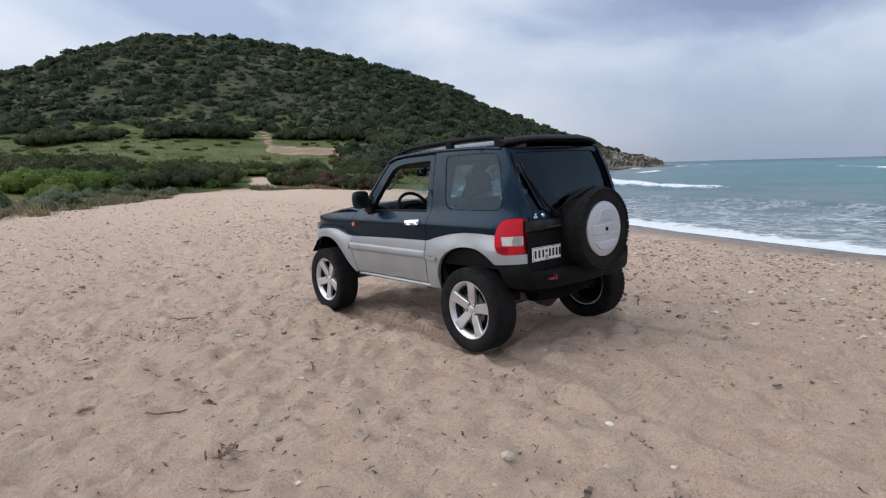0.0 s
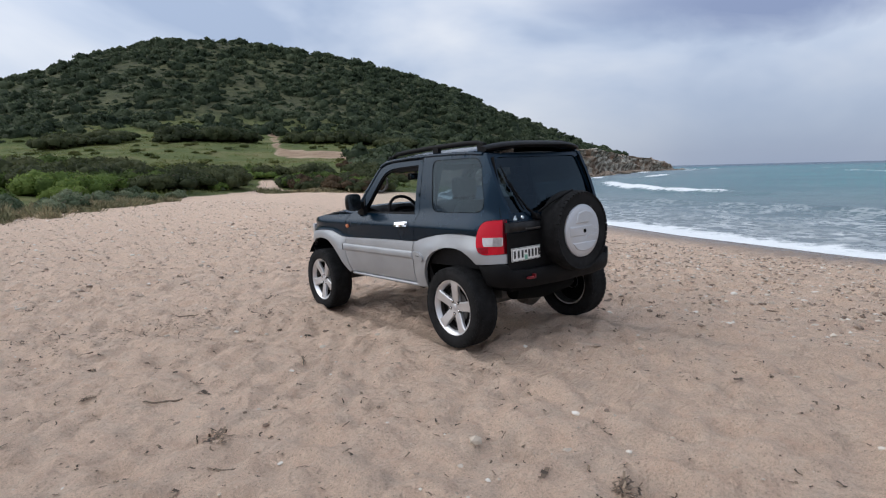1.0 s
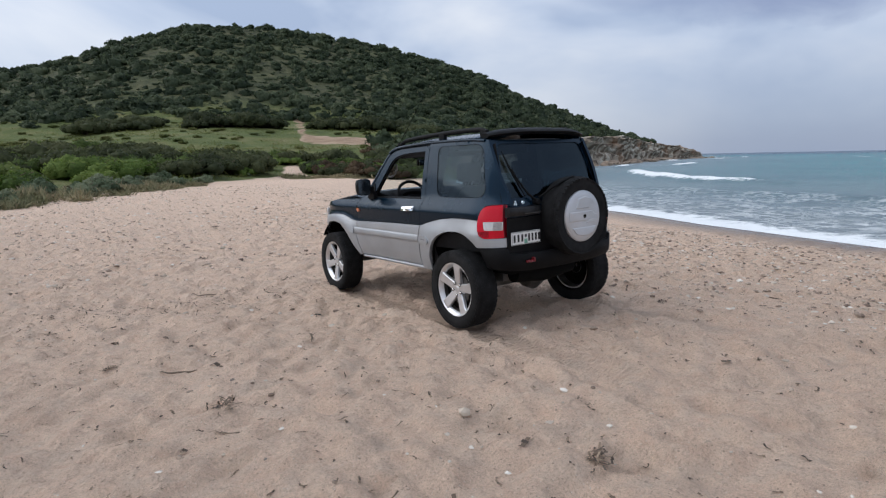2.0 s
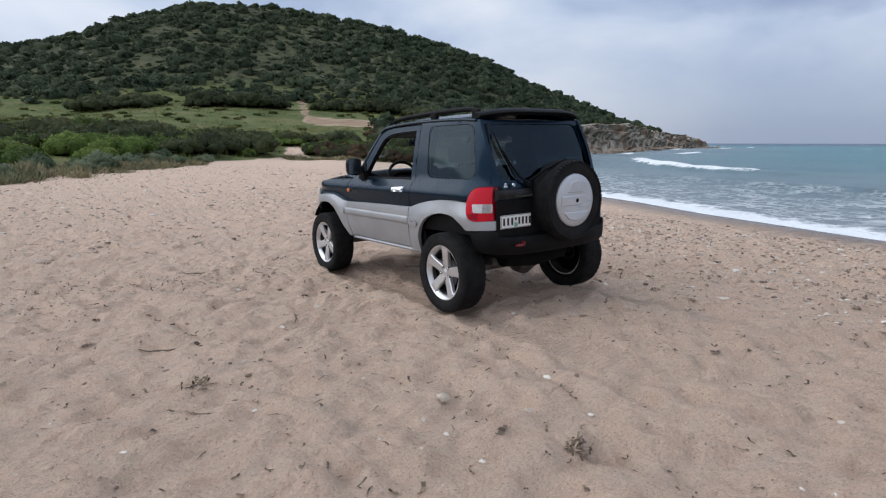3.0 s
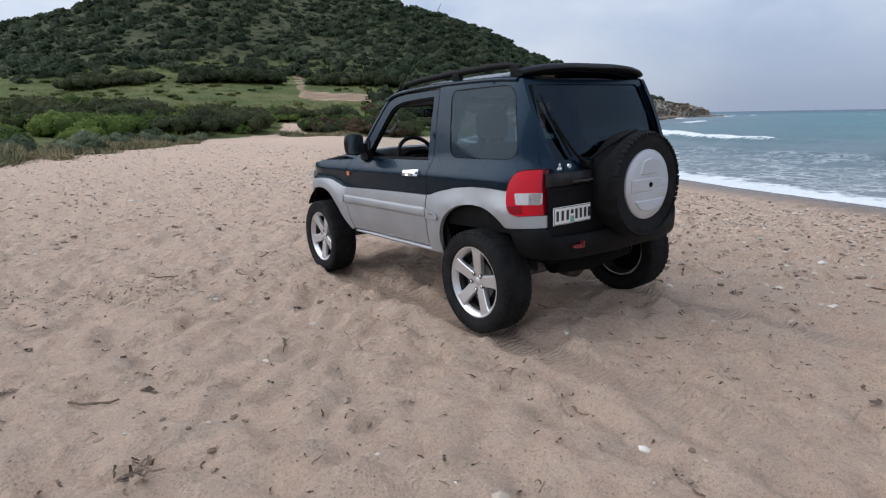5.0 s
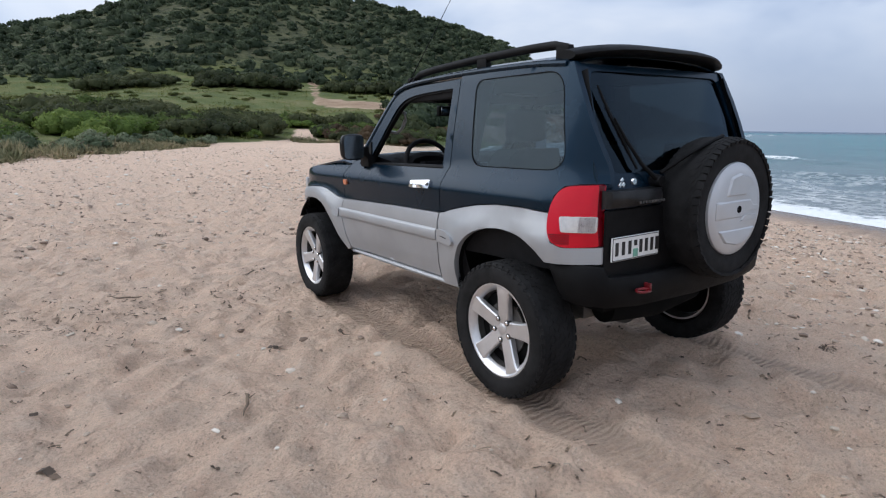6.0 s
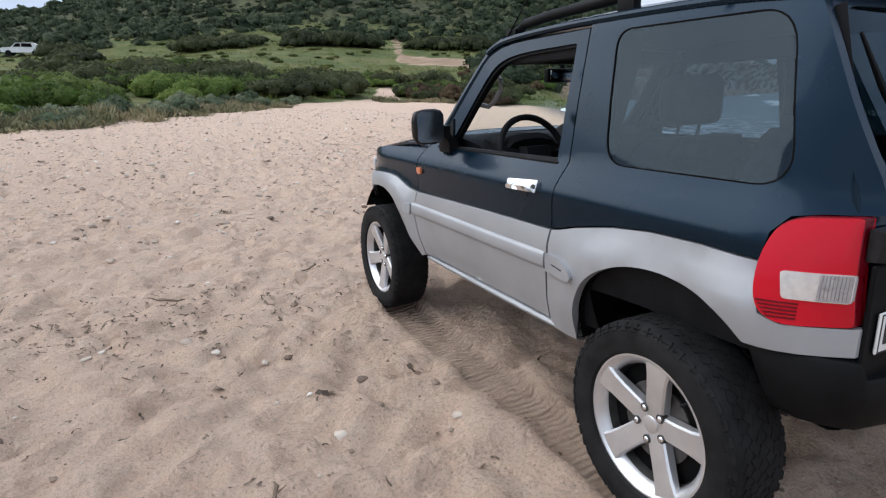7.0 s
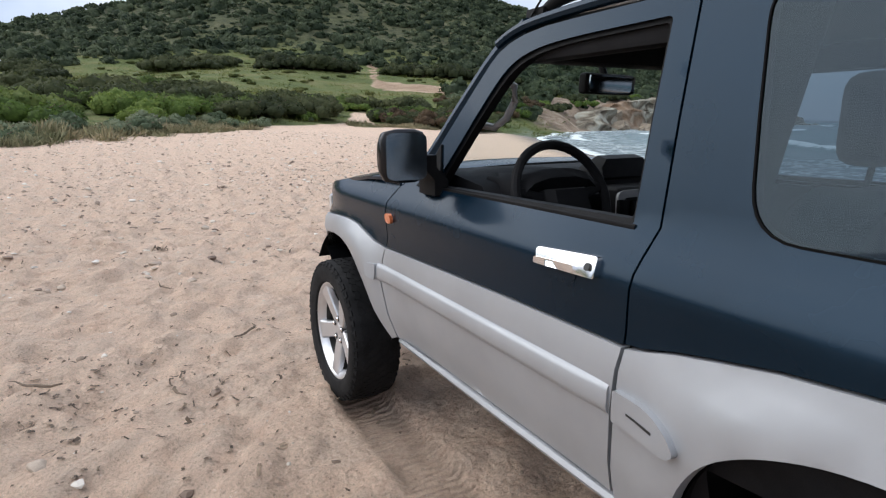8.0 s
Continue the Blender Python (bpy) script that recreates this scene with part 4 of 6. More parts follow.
# rear wiper
wip = [on_tail(-0.26, 1.045), on_tail(-0.345, 1.12), on_tail(-0.402, 1.22), on_tail(-0.442, 1.32)]
wiper = part("rear_wiper", tube([p + Vector((0, -0.035, 0)) for p in wip], [0.012, 0.009, 0.007, 0.005], 8), PLASTIC, CAR, "black rear wiper")
part("wiper_blade", tube([on_tail(x, z) + Vector((0, -0.018, 0)) for x, z in ((-0.365, 1.10), (-0.408, 1.22), (-0.448, 1.34), (-0.476, 1.46))], [0.008, 0.015, 0.014, 0.007], 8, flat=0.6), PLASTIC, wiper)
part("wiper_pivot", lathe([(0.001, 0.05), (0.022, 0.05), (0.03, 0.03), (0.032, 0)], 16), PLASTIC, wiper, m=pose(-0.255, -0.43, 1.045, 0, 0, -90))

# spoiler over the rear window
rings = []
for k in range(21):
    s = k / 10 - 1
    x, y, z = 0.560 * s, -0.335 + 0.10 * abs(s) ** 3.5, 1.628 - 0.035 * abs(s) ** 3
    deep, thick = 0.105 * (1 - 0.5 * abs(s) ** 6), 0.027 * (1 - 0.25 * abs(s) ** 8)
    rings.append([(x, y + deep + deep * math.cos(a), z + thick * math.sin(a) + 0.012 * math.cos(a) * (1 - 0.6 * abs(s))) for a in [j * math.tau / 14 for j in range(14)]])
part("spoiler", loft(rings), PLASTIC, CAR, "black roof spoiler", smooth=50)

# roof rails and aerial
for sign in (-1, 1):
    line = [(1.235, 1.572), (1.17, 1.598), (1.08, 1.622), (0.9, 1.636), (0.5, 1.650), (0.1, 1.654), (-0.06, 1.650), (-0.13, 1.632), (-0.165, 1.59)]
    rail = part("roof_rail", tube([(sign * (0.505 - 0.02 * (y > 1.1)), y, z) for y, z in line], 0.019, 10, flat=1.1), PLASTIC, CAR, "black roof rail")
    for y, z in ((0.46, 1.64), (-0.12, 1.625), (1.17, 1.59)):
        part("rail_foot", box(-0.018, -0.04, -0.045, 0.018, 0.04, 0.02, 0.008), PLASTIC, rail, m=pose(sign * 0.505, y, z))
part("aerial", tube([(-0.53, 1.22, 1.545), (-0.525, 1.12, 1.64), (-0.515, 0.90, 1.85), (-0.50, 0.62, 2.12)], [0.004, 0.003, 0.002, 0.0015], 6), PLASTIC, CAR, "thin whip aerial")

# door furniture
for d in doors:
    sign = -1 if d is doors[0] else 1

    def side_bit(name, outline, material, out_by, depth, parent=d, sign=sign, label=""):
        bm = sheet(outline, on_side(sign, -out_by), 0.03, (), (-sign * depth, 0, 0), flip=sign < 0)
        bmesh.ops.recalc_face_normals(bm, faces=bm.faces)
        return part(name, bm, material, parent, label)

    rings = []
    for k in range(15):
        y = 0.583 + (1.795 - 0.583) * k / 14
        mid_z, fat = 0.722 + 0.004 * k / 14, 0.6 if k in (0, 14) else 1.0
        rings.append([(sign * (half_width(y, 0.72) + dx * fat), y, mid_z + dz) for dx, dz in ((-0.02, 0.037), (0.004, 0.036), (0.013, 0.030), (0.018, 0.020), (0.019, -0.014), (0.015, -0.027), (0.004, -0.034), (-0.02, -0.035))])
    part("moulding", loft(rings), SILVER, d, smooth=60)
    side_bit("handle_cup", rounded([(0.715, 0.938), (0.825, 0.938), (0.835, 0.985), (0.70, 0.985)], 0.028, 5), PAINT, 0.002, 0.004)
    grip = side_bit("door_handle", rounded([(0.638, 0.972), (0.835, 0.967), (0.842, 1.006), (0.645, 1.018)], 0.010, 3), CHROME, 0.014, 0.018, label="chrome door handle")
    side_bit("handle_bar", rounded([(0.70, 0.972), (0.838, 0.969), (0.838, 0.985), (0.70, 0.990)], 0.006, 3), CHROME, 0.019, 0.008, grip)
    side_bit("key_hole", rounded([(0.656, 0.986), (0.672, 0.986), (0.672, 1.002), (0.656, 1.002)], 0.008, 3), INK, 0.016, 0.004, grip)
    part("belt_strip", tube([(sign * (half_width(y, 1.085) + 0.001), y, 1.080 - 0.004 * (y - 0.6)) for y in [0.605 + 0.1 * k for k in range(10)]], 0.005, 8, flat=1.7), PLASTIC, d)
    side_bit("door_trim", [(0.60, 0.50), (1.70, 0.50), (1.70, 1.05), (0.62, 1.07)], CABIN, -0.07, 0.02)
    # wing mirror
    mirror = part("wing_mirror", loft([[(sign * x, y + r * 0.55 * math.sin(a) * (1.0 if math.sin(a) > 0 else 0.25), 1.19 + h * (abs(math.cos(a)) ** 0.6) * (1 if math.cos(a) > 0 else -1)) for a in [k * math.tau / 20 for k in range(20)]] for x, y, r, h in ((0.738, 1.435, 0.05, 0.052), (0.748, 1.43, 0.10, 0.074), (0.78, 1.425, 0.13, 0.083), (0.845, 1.42, 0.13, 0.083), (0.883, 1.42, 0.10, 0.075), (0.895, 1.425, 0.05, 0.052))]), GLOSSBLACK, CAR, "black wing mirror", smooth=50)
    part("mirror_foot", loft([[(sign * (0.66 + dx), 1.47 + dy, z) for dx, dy in ((0, 0.06), (0.05, 0.06), (0.06, 0.0), (0.05, -0.05), (0, -0.05))] for z, in ((1.06,), (1.11,))] + [[(sign * (0.70 + dx), 1.45 + dy, z) for dx, dy in ((0, 0.03), (0.045, 0.03), (0.05, 0.0), (0.045, -0.025), (0, -0.025))] for z in (1.15, 1.19)]), PLASTIC, mirror)
    part("mirror_glass", sheet(rounded([(0.754, 1.118), (0.884, 1.118), (0.884, 1.262), (0.754, 1.262)], 0.026, 4), lambda u, v, sign=sign: Vector((sign * u, 1.397 + 0.12 * (u - 0.82), v)), 0.05, (), (0, 0.008, 0)), DOORMIRROR, mirror, "mirror glass")
    side_bit("sail_panel", [(1.44, 1.085), (1.60, 1.075), (1.48, 1.22)], PLASTIC, 0.006, 0.02)

for bit in side_part("moulding_end", rounded([(0.378, 0.706), (0.400, 0.690), (0.560, 0.686), (0.558, 0.758), (0.455, 0.757), (0.400, 0.735)], [0.014, 0.012, 0.006, 0.006, 0.03, 0.02], 4), SILVER, step=0.03, inset=-0.019, depth=0.03):
    sign = -1 if bit.data.vertices[0].co.x < 0 else 1
    part("moulding_mark", sheet([(0.44, 0.719), (0.515, 0.722), (0.515, 0.726), (0.44, 0.724)], on_side(sign, -0.0205), 0.03, (), (-sign * 0.004, 0, 0), flip=sign < 0), INK, bit)
side_part("moulding_tip", rounded([(1.800, 0.694), (1.855, 0.704), (1.868, 0.752), (1.800, 0.758)], 0.012, 3), SILVER, step=0.03, inset=-0.018, depth=0.03)
side_part("indicator", rounded([(1.692, 0.928), (1.738, 0.928), (1.738, 0.965), (1.692, 0.965)], 0.018, 4), AMBER, step=0.02, inset=-0.012, depth=0.015, label="small amber side indicator")
side_part("front_bumper_end", rounded([(2.56, 0.575), (2.81, 0.58), (2.825, 0.68), (2.72, 0.70), (2.60, 0.66)], 0.012, 3), PLASTIC, step=0.04, inset=-0.03, depth=0.1)
part("front_bumper", box(-0.62, 2.62, 0.50, 0.62, 2.80, 0.72, 0.03), PLASTIC, CAR)
for sign in (-1, 1):
    part("head_lamp", box(sign * 0.56 - 0.09, 2.66, 0.80, sign * 0.56 + 0.09, 2.705, 0.93, 0.02), CLEARLENS, CAR)


# wheel arches, floor and running gear
def extrude_line(line, x0, x1):
    bm = bmesh.new()
    a = [bm.verts.new((x0, y, z)) for y, z in line]
    b = [bm.verts.new((x1, y, z)) for y, z in line]
    for k in range(len(line) - 1):
        bm.faces.new((a[k], a[k + 1], b[k + 1], b[k]))
    bm.faces.new(b)
    return bm


for sign in (-1, 1):
    for line in (REAR_ARCH, FRONT_ARCH):
        part("arch_liner", extrude_line([(y, z) for y, z in line], sign * 0.715, sign * 0.38), GAP, CAR)
part("floor_pan", box(-0.66, 0.42, 0.43, 0.66, 1.76, 0.48, 0.01), STEEL, CAR)
part("boot_floor", box(-0.52, -0.40, 0.47, 0.52, 0.44, 0.52, 0.01), GAP, CAR)
part("engine", box(-0.38, 1.72, 0.42, 0.38, 2.62, 1.0, 0.03), GAP, CAR)
part("cargo_floor", box(-0.40, -0.44, 0.62, 0.40, 0.5, 0.66, 0.01), CABIN, CAR)
part("bulkhead", box(-0.64, 1.66, 0.45, 0.64, 1.70, 1.06, 0.01), GAP, CAR)
for sign in (-1, 1):
    part("chassis_rail", box(sign * 0.40 - 0.04, -0.22, 0.38, sign * 0.40 + 0.04, 2.55, 0.45, 0.01), STEEL, CAR)
for y in (0.0, 2.28):
    axle = part("axle", tube([(-0.62, y, 0.335), (-0.15, y, 0.335), (0.62, y, 0.335)], 0.042, 12), STEEL, CAR)
    part("differential", lathe([(0.02, -0.11), (0.09, -0.09), (0.125, 0), (0.09, 0.09), (0.02, 0.11)], 20), STEEL, axle, m=pose(0.08, y - 0.02, 0.335))
part("fuel_tank", box(-0.36, 0.10, 0.31, 0.22, 0.62, 0.44, 0.05, 3), GAP, CAR)
part("exhaust", tube([(0.30, 1.4, 0.37), (0.30, 0.5, 0.37), (0.33, 0.2, 0.42), (0.33, -0.2, 0.42)], 0.03, 10), STEEL, CAR)
part("silencer", tube([(-0.40, -0.30, 0.45), (-0.05, -0.30, 0.43), (0.28, -0.30, 0.45)], [0.07, 0.085, 0.07], 14), GAP, CAR)
for sign in (-1, 1):
    part("spring", tube([(sign * 0.44 + 0.05 * math.cos(k * 0.8), 0.06 + 0.05 * math.sin(k * 0.8), 0.36 + 0.0062 * k) for k in range(48)], 0.008, 6), STEEL, CAR)
    part("damper", tube([(sign * 0.52, -0.09, 0.34), (sign * 0.48, -0.07, 0.66)], 0.022, 8), STEEL, CAR)


# wheels
def tread_blocks(radius, thick):
    """All-terrain tread: slanted lugs on the shoulders, chevron blocks between them."""
    bm = bmesh.new()
    rows = ((-0.086, 0.036, 0.0, 54, 10), (-0.055, 0.022, 0.5, 54, -26), (-0.027, 0.024, 0.1, 54, 30), (0.001, 0.022, 0.6, 54, -30), (0.029, 0.024, 0.2, 54, 30), (0.057, 0.022, 0.7, 54, -26), (0.087, 0.034, 0.3, 54, 10))
    for x, wide, shift, count, slant in rows:
        edge = abs(x) > 0.07
        for k in range(count):
            m = Matrix.Rotation((k + shift) * math.tau / count, 4, "X") @ pose(x, 0, radius - 0.0075 * edge, 0, (20 if x > 0 else -20) * edge, slant + (6 if k % 2 else -4))
            made = bmesh.ops.create_cube(bm, size=1)["verts"]
            bmesh.ops.transform(bm, matrix=m @ Matrix.Diagonal((wide * 1.1, (0.028 if edge else 0.030) + 0.003 * (k % 3), thick, 1)), verts=made)
    return bm


def make_wheel(name, label, turn):
    wheel = thing(name, label, "")
    R, W = 0.338, 0.105
    prof = [(0.225, -W * 0.86), (0.235, -W * 0.98), (0.27, -W * 1.06), (0.305, -W * 1.03), (0.322, -W * 0.93), (0.328, -W * 0.80), (0.330, 0), (0.328, W * 0.80), (0.322, W * 0.93), (0.305, W * 1.03), (0.27, W * 1.06), (0.235, W * 0.98), (0.225, W * 0.86)]
    tyre = part("tyre", lathe(prof, 64), RUBBER, wheel)
    bm = tread_blocks(R - 0.0145, 0.016)
    tagged(part("tread", bm, RUBBER, tyre, smooth=20), kind="stuff")
    for side in (-1, 1):
        bm = bmesh.new()
        for k in range(46):
            m = Matrix.Rotation((k + 0.25 * side) * math.tau / 46, 4, "X") @ pose(side * 0.1015, 0, 0.314, 0, side * 64, 0)
            made = bmesh.ops.create_cube(bm, size=1)["verts"]
            bmesh.ops.transform(bm, matrix=m @ Matrix.Diagonal((0.026, 0.026, 0.008, 1)), verts=made)
        tagged(part("shoulder_tread", bm, RUBBER, tyre, smooth=20), kind="stuff")
    rim_part = part("rim", lathe([(0.205, 0.07), (0.19, -0.02), (0.192, -0.06), (0.205, -0.082), (0.222, -0.094), (0.231, -0.094), (0.231, -0.080), (0.222, -0.070), (0.215, 0.07)], 56, closed=True), ALLOY, wheel)
    part("barrel", lathe([(0.2035, 0.068), (0.1885, -0.02), (0.1905, -0.060)], 56), STEEL, rim_part)
    for k in range(5):
        a = radians(turn + 72 * k)
        rings = []
        for r, half, out_x, thick in ((0.020, 0.020, -0.062, 0.03), (0.058, 0.036, -0.066, 0.032), (0.12, 0.037, -0.076, 0.030), (0.170, 0.040, -0.084, 0.026), (0.200, 0.046, -0.088, 0.018), (0.216, 0.054, -0.088, 0.010)):
            ring = []
            for u, dx in ((-1.05, thick), (-1, 0.006), (-0.84, 0), (0.84, 0), (1, 0.006), (1.05, thick)):
                y, z = u * half, r
                ring.append((out_x + dx, y * math.cos(a) - z * math.sin(a), y * math.sin(a) + z * math.cos(a)))
            rings.append(ring)
        part("spoke", loft(rings), ALLOY, rim_part, smooth=14)
    part("hub", lathe([(0.001, -0.060), (0.052, -0.060), (0.066, -0.052), (0.070, 0.0)], 32), ALLOY, rim_part)
    part("cap", lathe([(0.001, -0.0665), (0.024, -0.0665), (0.028, -0.064), (0.028, -0.056)], 24), ALLOY, rim_part)
    for k in range(5):
        a = radians(turn + 36 + 72 * k)
        m = Matrix.Translation((0, -0.054 * math.sin(a), 0.054 * math.cos(a)))
        part("nut_well", lathe([(0.001, -0.0672), (0.0125, -0.0672), (0.0140, -0.0690), (0.0140, -0.045)], 16), STEEL, rim_part, m=m)
        part("wheel_nut", lathe([(0.001, -0.0735), (0.006, -0.0735), (0.0095, -0.070), (0.0095, -0.050)], 8), CHROME, rim_part, m=m)
    part("wheel_back", lathe([(0.02, -0.028), (0.186, -0.028), (0.188, -0.01), (0.02, -0.01)], 40), GAP, wheel)
    part("brake_disc", lathe([(0.02, -0.036), (0.13, -0.036), (0.13, -0.028), (0.02, -0.028)], 36), STEEL, wheel)
    part("valve", tube([(-0.084, -0.140, 0.145), (-0.100, -0.134, 0.139)], 0.004, 6), RUBBER, rim_part)
    return wheel


WHEELS = [make_wheel("wheel", "five-spoke alloy wheel with a knobbly tyre", 8)]
WHEELS[0].parent = CAR
WHEELS[0].matrix_basis = pose(-0.70, 0, 0.338)
for x, y, spin, turn in ((-0.70, 2.28, 30, 0), (0.70, 0.0, 12, 180), (0.70, 2.28, 50, 180)):
    WHEELS.append(copy_thing(WHEELS[0], pose(x, y, 0.338, 0, 0, turn) @ pose(0, 0, 0, spin, 0, 0)))

# spare wheel on the gate
bm = lathe([(0.19, -0.075), (0.24, -0.092), (0.285, -0.098), (0.312, -0.092), (0.324, -0.078), (0.328, 0), (0.324, 0.078), (0.312, 0.092), (0.285, 0.098), (0.24, 0.09)], 64)
SPARE = pose(0.105, -0.522, 0.905, 0, 0, 90)
spare = part("spare_tyre", bm, RUBBER, CAR, "spare wheel with a silver hard cover", m=SPARE)
bm = tread_blocks(0.3190, 0.014)
tagged(part("spare_tread", bm, RUBBER, spare, smooth=20), kind="stuff")
disc = part("wheel_cover", lathe([(0.012, -0.103), (0.012, -0.110), (0.10, -0.113), (0.17, -0.110), (0.198, -0.104), (0.212, -0.094), (0.215, -0.075), (0.19, -0.07)], 56), COVER, spare, "silver round wheel cover with raised ribs")


def cover_pad(outline, high):
    """A raised panel with sloping sides on the wheel cover."""
    cy, cz = sum(p[0] for p in outline) / len(outline), sum(p[1] for p in outline) / len(outline)
    edge = rounded(outline, 0.010, 3)
    return loft([[(-0.107, y, z) for y, z in edge], [(-0.1115, y, z) for y, z in edge], [(-0.1115 - high, cy + (y - cy) * 0.92, cz + (z - cz) * 0.84) for y, z in edge]])


for outline, high in (([(0.105, 0.062), (-0.055, 0.062), (-0.085, 0.098), (-0.125, 0.098), (-0.085, 0.145), (0.0, 0.165), (0.075, 0.148)], 0.008), ([(0.175, -0.040), (0.178, 0.042), (-0.10, 0.042), (-0.125, 0.012), (-0.17, 0.012), (-0.172, -0.012), (-0.06, -0.012), (-0.04, -0.040)], 0.005), ([(0.150, -0.090), (-0.150, -0.090), (-0.095, -0.148), (0.0, -0.168), (0.095, -0.148)], 0.006), ([(-0.02, -0.058), (-0.155, -0.058), (-0.165, -0.030), (-0.05, -0.030)], 0.006)):
    part("cover_panel", cover_pad(outline, high), COVER, disc, smooth=25)
part("cover_lock", lathe([(0.001, -0.1175), (0.012, -0.1175), (0.016, -0.1195), (0.018, -0.104)], 20), GAP, disc)
part("spare_carrier", box(0.02, -0.53, 0.80, 0.29, -0.45, 1.0, 0.02), PLASTIC, CAR)
part("brake_lamp_arm", tube([(-0.24, -0.46, 1.08), (-0.16, -0.52, 1.15), (-0.06, -0.55, 1.20), (0.06, -0.56, 1.235)], 0.010, 8), PLASTIC, CAR, "black bracket beside the spare wheel")

# cabin
part("header_trim", box(-0.50, 1.12, 1.462, 0.50, 1.215, 1.53, 0.015), CABIN, CAR)
for sign in (-1, 1):
    part("cant_rail", box(sign * 0.535 - 0.03, 0.45, 1.455, sign * 0.535 + 0.03, 1.16, 1.56, 0.02), CABIN, CAR)
part("dashboard", loft([[(x, y, z) for y, z in ((1.66, 0.70), (1.30, 0.70), (1.24, 0.86), (1.25, 1.015 + h * 0.6), (1.31, 1.095 + h), (1.47, 1.118 + h * 0.5), (1.565, 1.132), (1.65, 1.075))] for x, h in ((-0.60, 0.0), (-0.54, 0.006), (-0.50, 0.030), (-0.46, 0.046), (-0.30, 0.046), (-0.25, 0.030), (-0.19, 0.010), (-0.12, 0.014), (0.10, 0.014), (0.15, 0.0), (0.60, 0.0))]), CABIN, CAR, "dark dashboard", smooth=60)
part("instrument_hood", loft([[(x, y, z) for y, z in ((1.40, 1.09), (1.20, 1.06), (1.17, 1.10 + h), (1.20, 1.125 + h), (1.40, 1.12 + h * 0.5))] for x, h in ((-0.54, -0.02), (-0.50, 0.012), (-0.44, 0.026), (-0.34, 0.026), (-0.28, 0.012), (-0.24, -0.02))]), CABIN, CAR, smooth=60)
console = part("console", box(-0.13, 1.19, 0.70, 0.13, 1.34, 1.075, 0.025, 3), CABIN, CAR)
part("console_trim", sheet(rounded([(-0.125, 0.80), (0.125, 0.80), (0.132, 1.065), (-0.132, 1.065)], 0.03, 4), lambda u, v: Vector((u, 1.184 + 0.02 * (v - 0.8), v)), 0.05, [rounded([(-0.100, 0.83), (0.100, 0.83), (0.106, 1.04), (-0.106, 1.04)], 0.02, 4)], (0, 0.012, 0)), GREYTRIM, console, "pale grey console surround")
part("radio", box(-0.085, 1.180, 0.84, 0.085, 1.20, 0.925, 0.006), GREYTRIM, console, "pale radio face")
part("screen", box(-0.075, 1.180, 0.955, 0.075, 1.20, 1.03, 0.006), GLOSSBLACK, console)
part("centre_dial", loft([[(x, y, z) for y, z in ((1.43, 1.09), (1.30, 1.09), (1.285, 1.10), (1.295, 1.165 + h), (1.34, 1.175 + h), (1.43, 1.13 + h))] for x, h in ((-0.11, -0.03), (-0.09, 0.0), (0.09, 0.0), (0.11, -0.03))]), CABIN, CAR, smooth=50)
for x in (-0.115, 0.115):
    part("console_vent", box(x - 0.018, 1.178, 0.965, x + 0.018, 1.195, 1.035, 0.005), PLASTIC, console)
part("windscreen_wiper", tube([(-0.52, 1.63, 1.118), (-0.20, 1.66, 1.125), (0.10, 1.655, 1.128)], 0.006, 6), PLASTIC, CAR)
part("windscreen_wiper", tube([(0.02, 1.645, 1.128), (0.30, 1.655, 1.126), (0.52, 1.64, 1.116)], 0.006, 6), PLASTIC, CAR)
for x in (-0.52, -0.2, 0.2, 0.52):
    part("air_vent", box(x - 0.05, 1.235, 1.0, x + 0.05, 1.262, 1.055, 0.008), PLASTIC, CAR)
WHEEL_AT = pose(-0.39, 1.17, 1.062, -24, 0, 0)
steer = part("steering_wheel", tube([(0.176 * math.cos(k * math.tau / 36), 0, 0.176 * math.sin(k * math.tau / 36)) for k in range(36)], 0.0155, 10, closed=True, up=(0, 1, 0)), CABIN, CAR, "dark steering wheel", m=WHEEL_AT)
part("airbag_pad", loft([[(x * s, y, z * s - 0.02) for x, z in ((-0.085, -0.05), (-0.06, -0.085), (0.06, -0.085), (0.085, -0.05), (0.08, 0.045), (-0.08, 0.045))] for s, y in ((0.75, -0.045), (1.0, -0.02), (1.0, 0.03))]), CABIN, steer)
for x0, z0, x1, z1 in ((-0.07, 0.0, -0.170, 0.03), (0.07, 0.0, 0.170, 0.03), (-0.04, -0.08, -0.065, -0.163), (0.04, -0.08, 0.065, -0.163)):
    part("wheel_spoke", tube([(x0, 0, z0), (x1, 0, z1)], 0.016, 8, flat=0.6, up=(0, 1, 0)), CABIN, steer)
part("column", tube([(-0.39, 1.19, 1.02), (-0.39, 1.36, 0.94)], 0.045, 12), CABIN, CAR)
mirror_in = part("inner_mirror", box(-0.125, -0.018, -0.033, 0.125, 0.018, 0.033, 0.014, 3), PLASTIC, CAR, "dark interior mirror", m=pose(-0.162, 1.24, 1.413, 4, 0, 8))
part("mirror_face", box(-0.115, -0.021, -0.027, 0.115, -0.017, 0.027, 0.008), DIMMIRROR, mirror_in)
part("mirror_stem", tube([(0, 0.01, 0.02), (0, 0.05, 0.10)], 0.012, 8), PLASTIC, mirror_in)
part("grab_handle", tube([(-0.525, 1.31, 1.425), (-0.505, 1.28, 1.40), (-0.50, 1.285, 1.355), (-0.505, 1.32, 1.305), (-0.515, 1.37, 1.275), (-0.54, 1.42, 1.285)], 0.012, 8), GREYTRIM, CAR, "grey grab handle")
